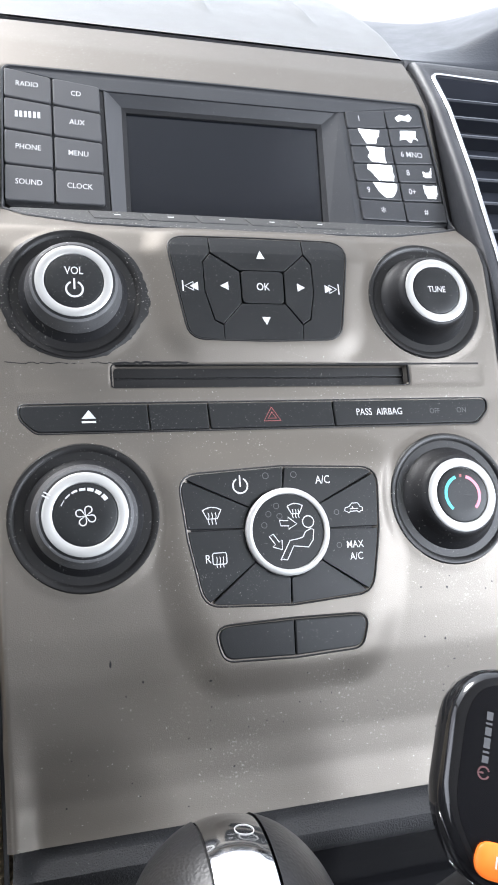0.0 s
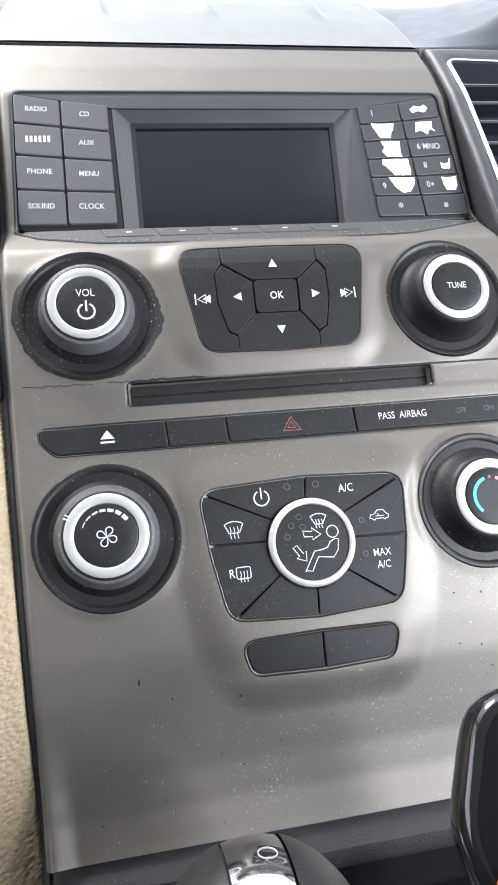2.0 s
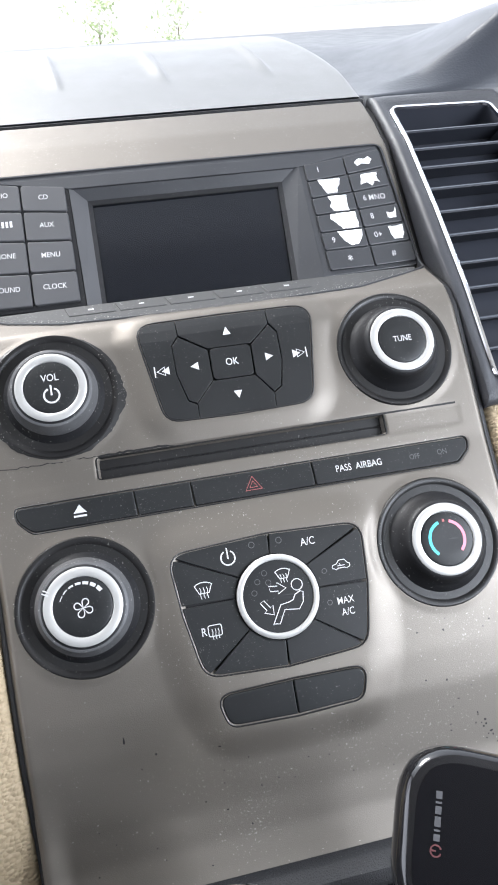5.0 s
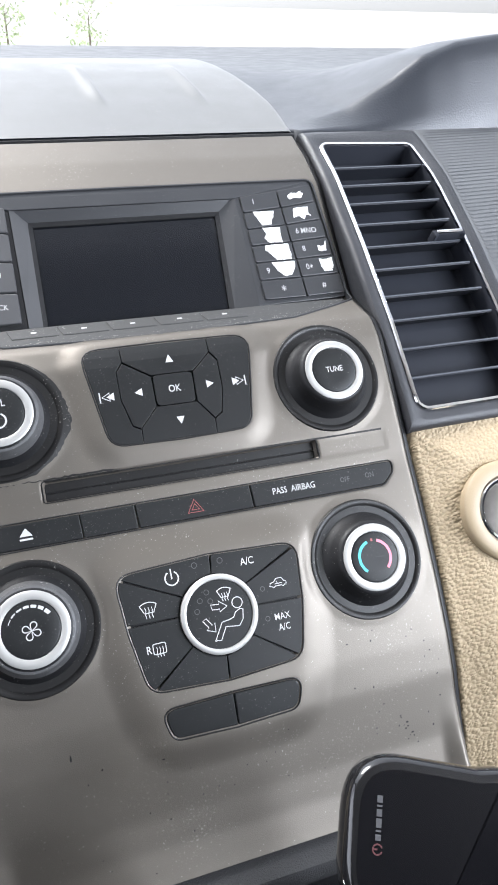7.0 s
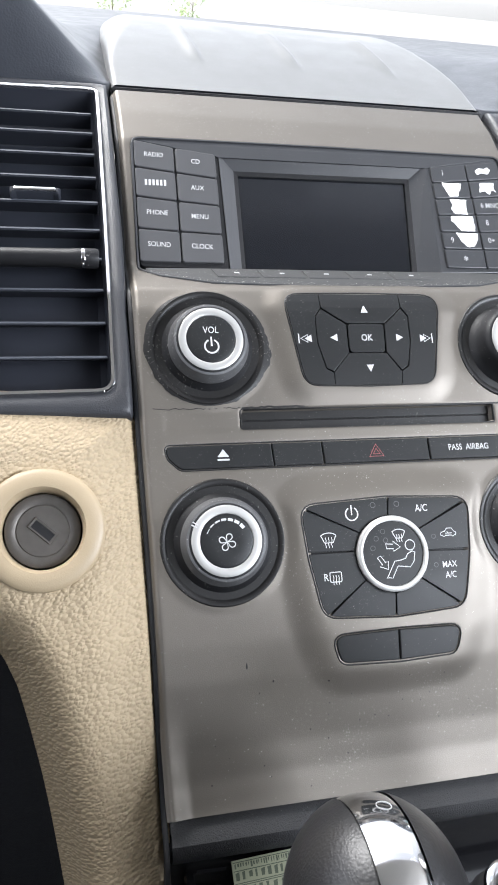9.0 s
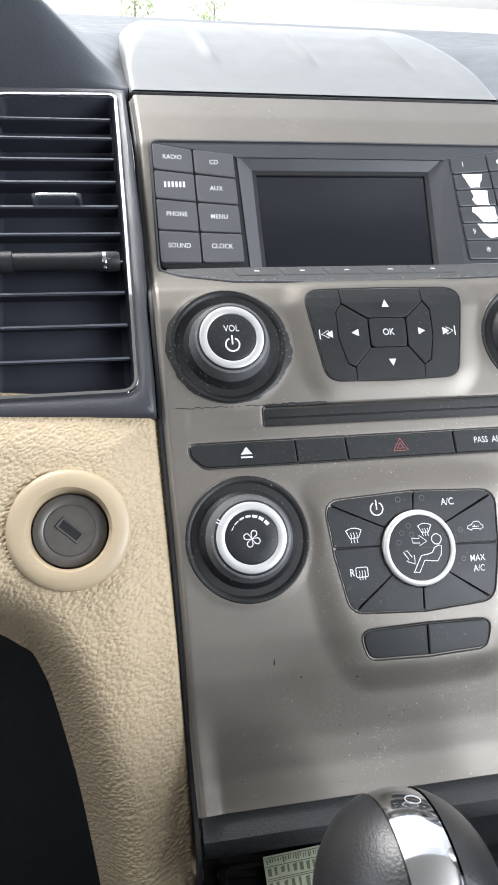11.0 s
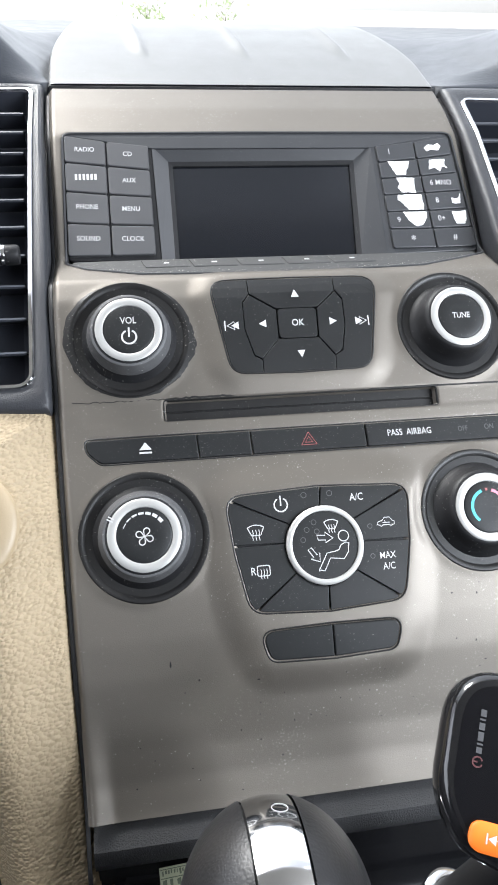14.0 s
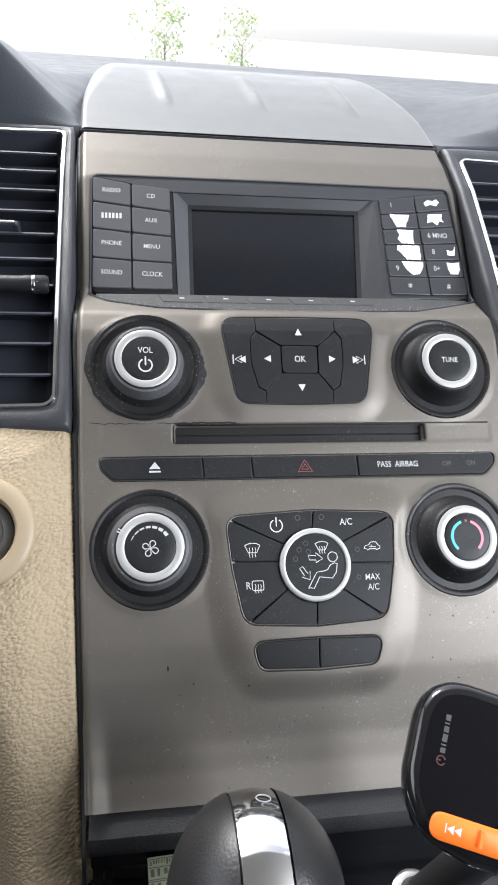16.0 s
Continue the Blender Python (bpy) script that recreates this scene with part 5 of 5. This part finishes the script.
# ---- gear shifter ----
def shifter():
    root = thing("gear_shifter", "black leather gear knob with a chrome top strip", "gear shifter")
    c = Vector((-43, 84, 677))
    rx, ry, rz = 31.5, 36, 37

    def grid(a0, a1, v0, v1, n1, n2, grow, name, mat, label):
        # a: angle across the knob from its left side to its right, b: along it from front to back
        vv = []
        for i in range(n1 + 1):
            a = a0 + (a1 - a0) * i / n1
            for j in range(n2 + 1):
                b = v0 + (v1 - v0) * j / n2
                sx, cz = math.sin(a), math.cos(a)
                vv.append((c + Vector(((rx + grow) * sx, (ry + grow) * cz * math.sin(b), (rz + grow) * cz * math.cos(b)))) * MM)
        k = np.arange((n1 + 1) * (n2 + 1)).reshape(n1 + 1, n2 + 1)
        f = np.stack([k[:-1, :-1], k[:-1, 1:], k[1:, 1:], k[1:, :-1]], -1).reshape(-1, 4)
        tagged(mesh_object(name, vv, f, mat, root), label)

    w = 0.26
    grid(-1.57, -w - 0.02, -2.4, 2.4, 26, 60, 0, "grip", LEATHER, "black leather grip half")
    grid(w + 0.02, 1.57, -2.4, 2.4, 26, 60, 0, "grip", LEATHER, "black leather grip half")
    grid(-w, w, -1.9, 1.9, 10, 60, -0.5, "chrome_strip", CHROME, "polished chrome strip")
    grid(-w - 0.03, w + 0.03, -2.4, 2.4, 4, 40, -1.6, "gap", BLACK, "dark joint")
    ring_pts = []
    for k in range(25):
        t = 6.283 * k / 24
        a, bb = 0.10 + 0.085 * math.cos(t), 0.52 + 0.07 * math.sin(t)
        ring_pts.append(((c + Vector(((rx - 0.38) * math.sin(a), (ry - 0.38) * math.cos(a) * math.sin(bb), (rz - 0.38) * math.cos(a) * math.cos(bb)))) * MM))
    oval = bpy.data.curves.new("release_mark", "CURVE")
    oval.dimensions, oval.bevel_depth, oval.bevel_resolution = "3D", 0.00012, 1
    spline = oval.splines.new("POLY")
    spline.points.add(len(ring_pts) - 1)
    for q, v in zip(spline.points, ring_pts):
        q.co = (*v, 1)
    oval.materials.append(GREYPRINT)
    tagged(new("release_mark", oval), "thin oval mark").parent = root
    m = Matrix.Translation(c * MM)
    part("neck", lathe([(16, -72), (15, -50), (17, -34), (22, -24)], m, 40), CHARCOAL, root, "charcoal neck", True)


shifter()


# ---- radio transmitter in a cradle ----
def transmitter():
    root = thing("radio_transmitter", "glossy black handheld transmitter with orange button bar, standing by the shifter", "transmitter")
    nrm = Vector((-0.15, -0.6, 0.78)).normalized()
    upv = Vector((11.4, 23.1, 20.1)).normalized()
    upv = (upv - nrm * upv.dot(nrm)).normalized()
    rgt = upv.cross(nrm)
    o = Vector((16.4, 102.4, 764.0)) * MM
    m = Matrix(((rgt.x, upv.x, nrm.x, o.x), (rgt.y, upv.y, nrm.y, o.y), (rgt.z, upv.z, nrm.z, o.z), (0, 0, 0, 1)))
    out = rounded([(-6.8, 0.4), (32, -1.2), (43, 0.4), (44.5, -36), (40, -51), (18, -52), (2, -49), (-6.8, -36)], [28, 2, 10, 20, 14, 4, 14, 24], 10)
    up = lambda q, h: np.c_[q, np.full(len(q), h)]
    part("case", shell([up(inset(out, 4), -15), up(inset(out, 1.4), -13.5), up(out, -9), up(out, -4), up(inset(out, 0.8), -1.6), up(inset(out, 2.2), -0.4), up(inset(out, 3.6), 0)], spot=m, caps=(True, True)), PIANO, root, "glossy black case", True)
    face = inset(out, 4.0)
    part("screen", shell([up(face, -0.2), up(face, 0.2), up(inset(face, 0.6), 0.25)], spot=m), GLOSS, root, "dark glossy window", True)
    bar = rounded([(3.0, -39.6), (33.0, -39.6), (33.0, -47.4), (3.0, -47.4)], 3.9, 8)
    part("button_bar", shell([up(bar, 0), up(bar, 1.4), up(inset(bar, 0.8), 2.0)], spot=m), ORANGE, root, "orange button bar", True)
    for x, d in ((10.0, -1), (26.4, 1)):
        tri = lambda cx: [(cx - d * 1.1, -42.2), (cx - d * 1.1, -44.8), (cx + d * 1.1, -43.5)]
        fills("track_symbol", [tri(x - d * 1.1), tri(x + d * 1.1), [(x + d * 2.3, -42.2), (x + d * 2.7, -42.2), (x + d * 2.7, -44.8), (x + d * 2.3, -44.8)]], 2.1, GREYPRINT, root, spot=m)
    part("rib", shell([up(rounded([(17.7, -41.0), (18.7, -41.0), (18.7, -46.0), (17.7, -46.0)], 0.7, 3), hh_) for hh_ in (1.8, 2.8)], spot=m), ORANGE, root)
    # maker's mark as plain bars
    strokes("mark", [arc(2.9, -25.6, 1.35, 20, 340, 14), [(1.8, -25.6), (2.9, -25.6)]], 0.45, 0.34, MARKRED, root, spot=m)
    bars = [(-23.4, 1.6), (-21.2, 0.5), (-20.1, 2.4), (-17.2, 1.9), (-14.7, 0.5), (-13.6, 1.9)]
    fills("mark", [[(2.1, a), (3.7, a), (3.7, a + b), (2.1, a + b)] for a, b in bars], 0.34, MARKGREY, root, spot=m)
    # plug and stem down into the socket of the console
    foot = Matrix.Translation((0.024, 0.104, 0.604)) @ pose(0, 0, 0, 10, 14, 0)
    part("plug", lathe([(0.5, 0), (10.5, 0.5), (10.5, 16), (11.5, 17), (11.5, 26), (10, 28)], foot, 40), BLACK, root, "black plug", True)
    part("plug_ring", lathe([(11.6, 27.6), (12.4, 28.0), (12.4, 30.5), (11.4, 31.2), (9, 31.2)], foot, 40), CHROME, root, "chrome ring of the plug", True)
    part("stem", lathe([(9, 30), (8, 34), (8, 120), (7, 124), (0.5, 124)], foot, 32), BLACK, root, "black stem", True)


transmitter()


# ---- trees beyond the windshield ----
def tree(x, y, height, seed):
    rng = random.Random(seed)
    root = thing("tree", "leafy green shrub or tree outside the car", "tree", "trees outside")
    bm = bmesh.new()
    r = bmesh.ops.create_cone(bm, segments=10, radius1=height * 0.018, radius2=height * 0.008, depth=height * 0.5, matrix=Matrix.Translation((x, y, height * 0.25)))
    for _ in range(7):
        a, u = rng.uniform(0, 6.28), rng.uniform(0.35, 0.65)
        bmesh.ops.create_cone(bm, segments=6, radius1=height * 0.004, radius2=height * 0.002, depth=height * 0.3,
                              matrix=Matrix.Translation((x + math.cos(a) * height * 0.1, y + math.sin(a) * height * 0.1, height * u + height * 0.06)) @ pose(0, 0, 0, 0, 48, math.degrees(a)))
    part("trunk", bm, BARK, root)
    vs, fs = [], []
    clumps = [(rng.gauss(0, 0.16), rng.gauss(0, 0.16), rng.uniform(0.1, 0.98), rng.uniform(0.07, 0.14)) for _ in range(26)]
    for _ in range(420 if height < 2 else 3200):
        cx, cy, cz, cr = rng.choice(clumps)
        d = Vector((rng.gauss(0, 1), rng.gauss(0, 1), rng.gauss(0, 1))) * cr * 0.6
        p = Vector((x, y, 0)) + (Vector((cx, cy, cz)) + d) * height
        a, b = Vector((rng.gauss(0, 1), rng.gauss(0, 1), rng.gauss(0, 1))).normalized(), Vector((rng.gauss(0, 1), rng.gauss(0, 1), rng.gauss(0, 1))).normalized()
        s = height * (0.035 if height < 2 else 0.014)
        k = len(vs)
        vs += [p - a * s, p + b * s * 0.6, p + a * s, p - b * s * 0.6]
        fs.append((k, k + 1, k + 2, k + 3))
    tagged(mesh_object("crown", vs, fs, LEAF, root, False), "", kind="stuff")


for x, y, hgt, sd in ((0.5, 14.0, 1.15, 1), (1.9, 14.5, 1.1, 2), (3, -14, 7, 5), (16, 1, 7, 6)):
    tree(x, y, hgt, sd)


# ---- crumbs and lint ----
def crumbs():
    rng = random.Random(21)
    vs, fs = [], []
    low = lambda x: float(np.interp(x, [-104, -95, -70, 0, 70, 95, 107], [262, 256.6, 249.4, 246.4, 250.4, 258.4, 263]))

    def bit(x, s, h, size):
        k = len(vs)
        a = rng.uniform(0, 6.28)
        for q in range(4):
            r = size * rng.uniform(0.5, 1.0)
            vs.append(STACK.at(np.array([x + r * math.cos(a + 1.57 * q)]), np.array([s + r * math.sin(a + 1.57 * q)]), np.array([h]))[0])
        vs.append(STACK.at(np.array([x]), np.array([s]), np.array([h + size * 0.7]))[0])
        fs.extend((k + q, k + (q + 1) % 4, k + 4) for q in range(4))

    for _ in range(420):
        x = rng.uniform(-100, 102)
        bit(x, low(x) + abs(rng.gauss(0, 2.2)) + 0.4, -0.05, rng.uniform(0.12, 0.38))
    for kx, ks, r in KNOBS:
        for _ in range(60):
            a, d = rng.uniform(0, 6.28), r + rng.gauss(0.2, 0.7)
            bit(kx + d * math.cos(a), ks + d * math.sin(a), 0.9, rng.uniform(0.12, 0.34))
    ob = mesh_object("crumbs", vs, fs, LINT, None, False)
    tagged(ob, "pale dust crumbs along the radio ledge and knobs", "dust", kind="stuff")


crumbs()
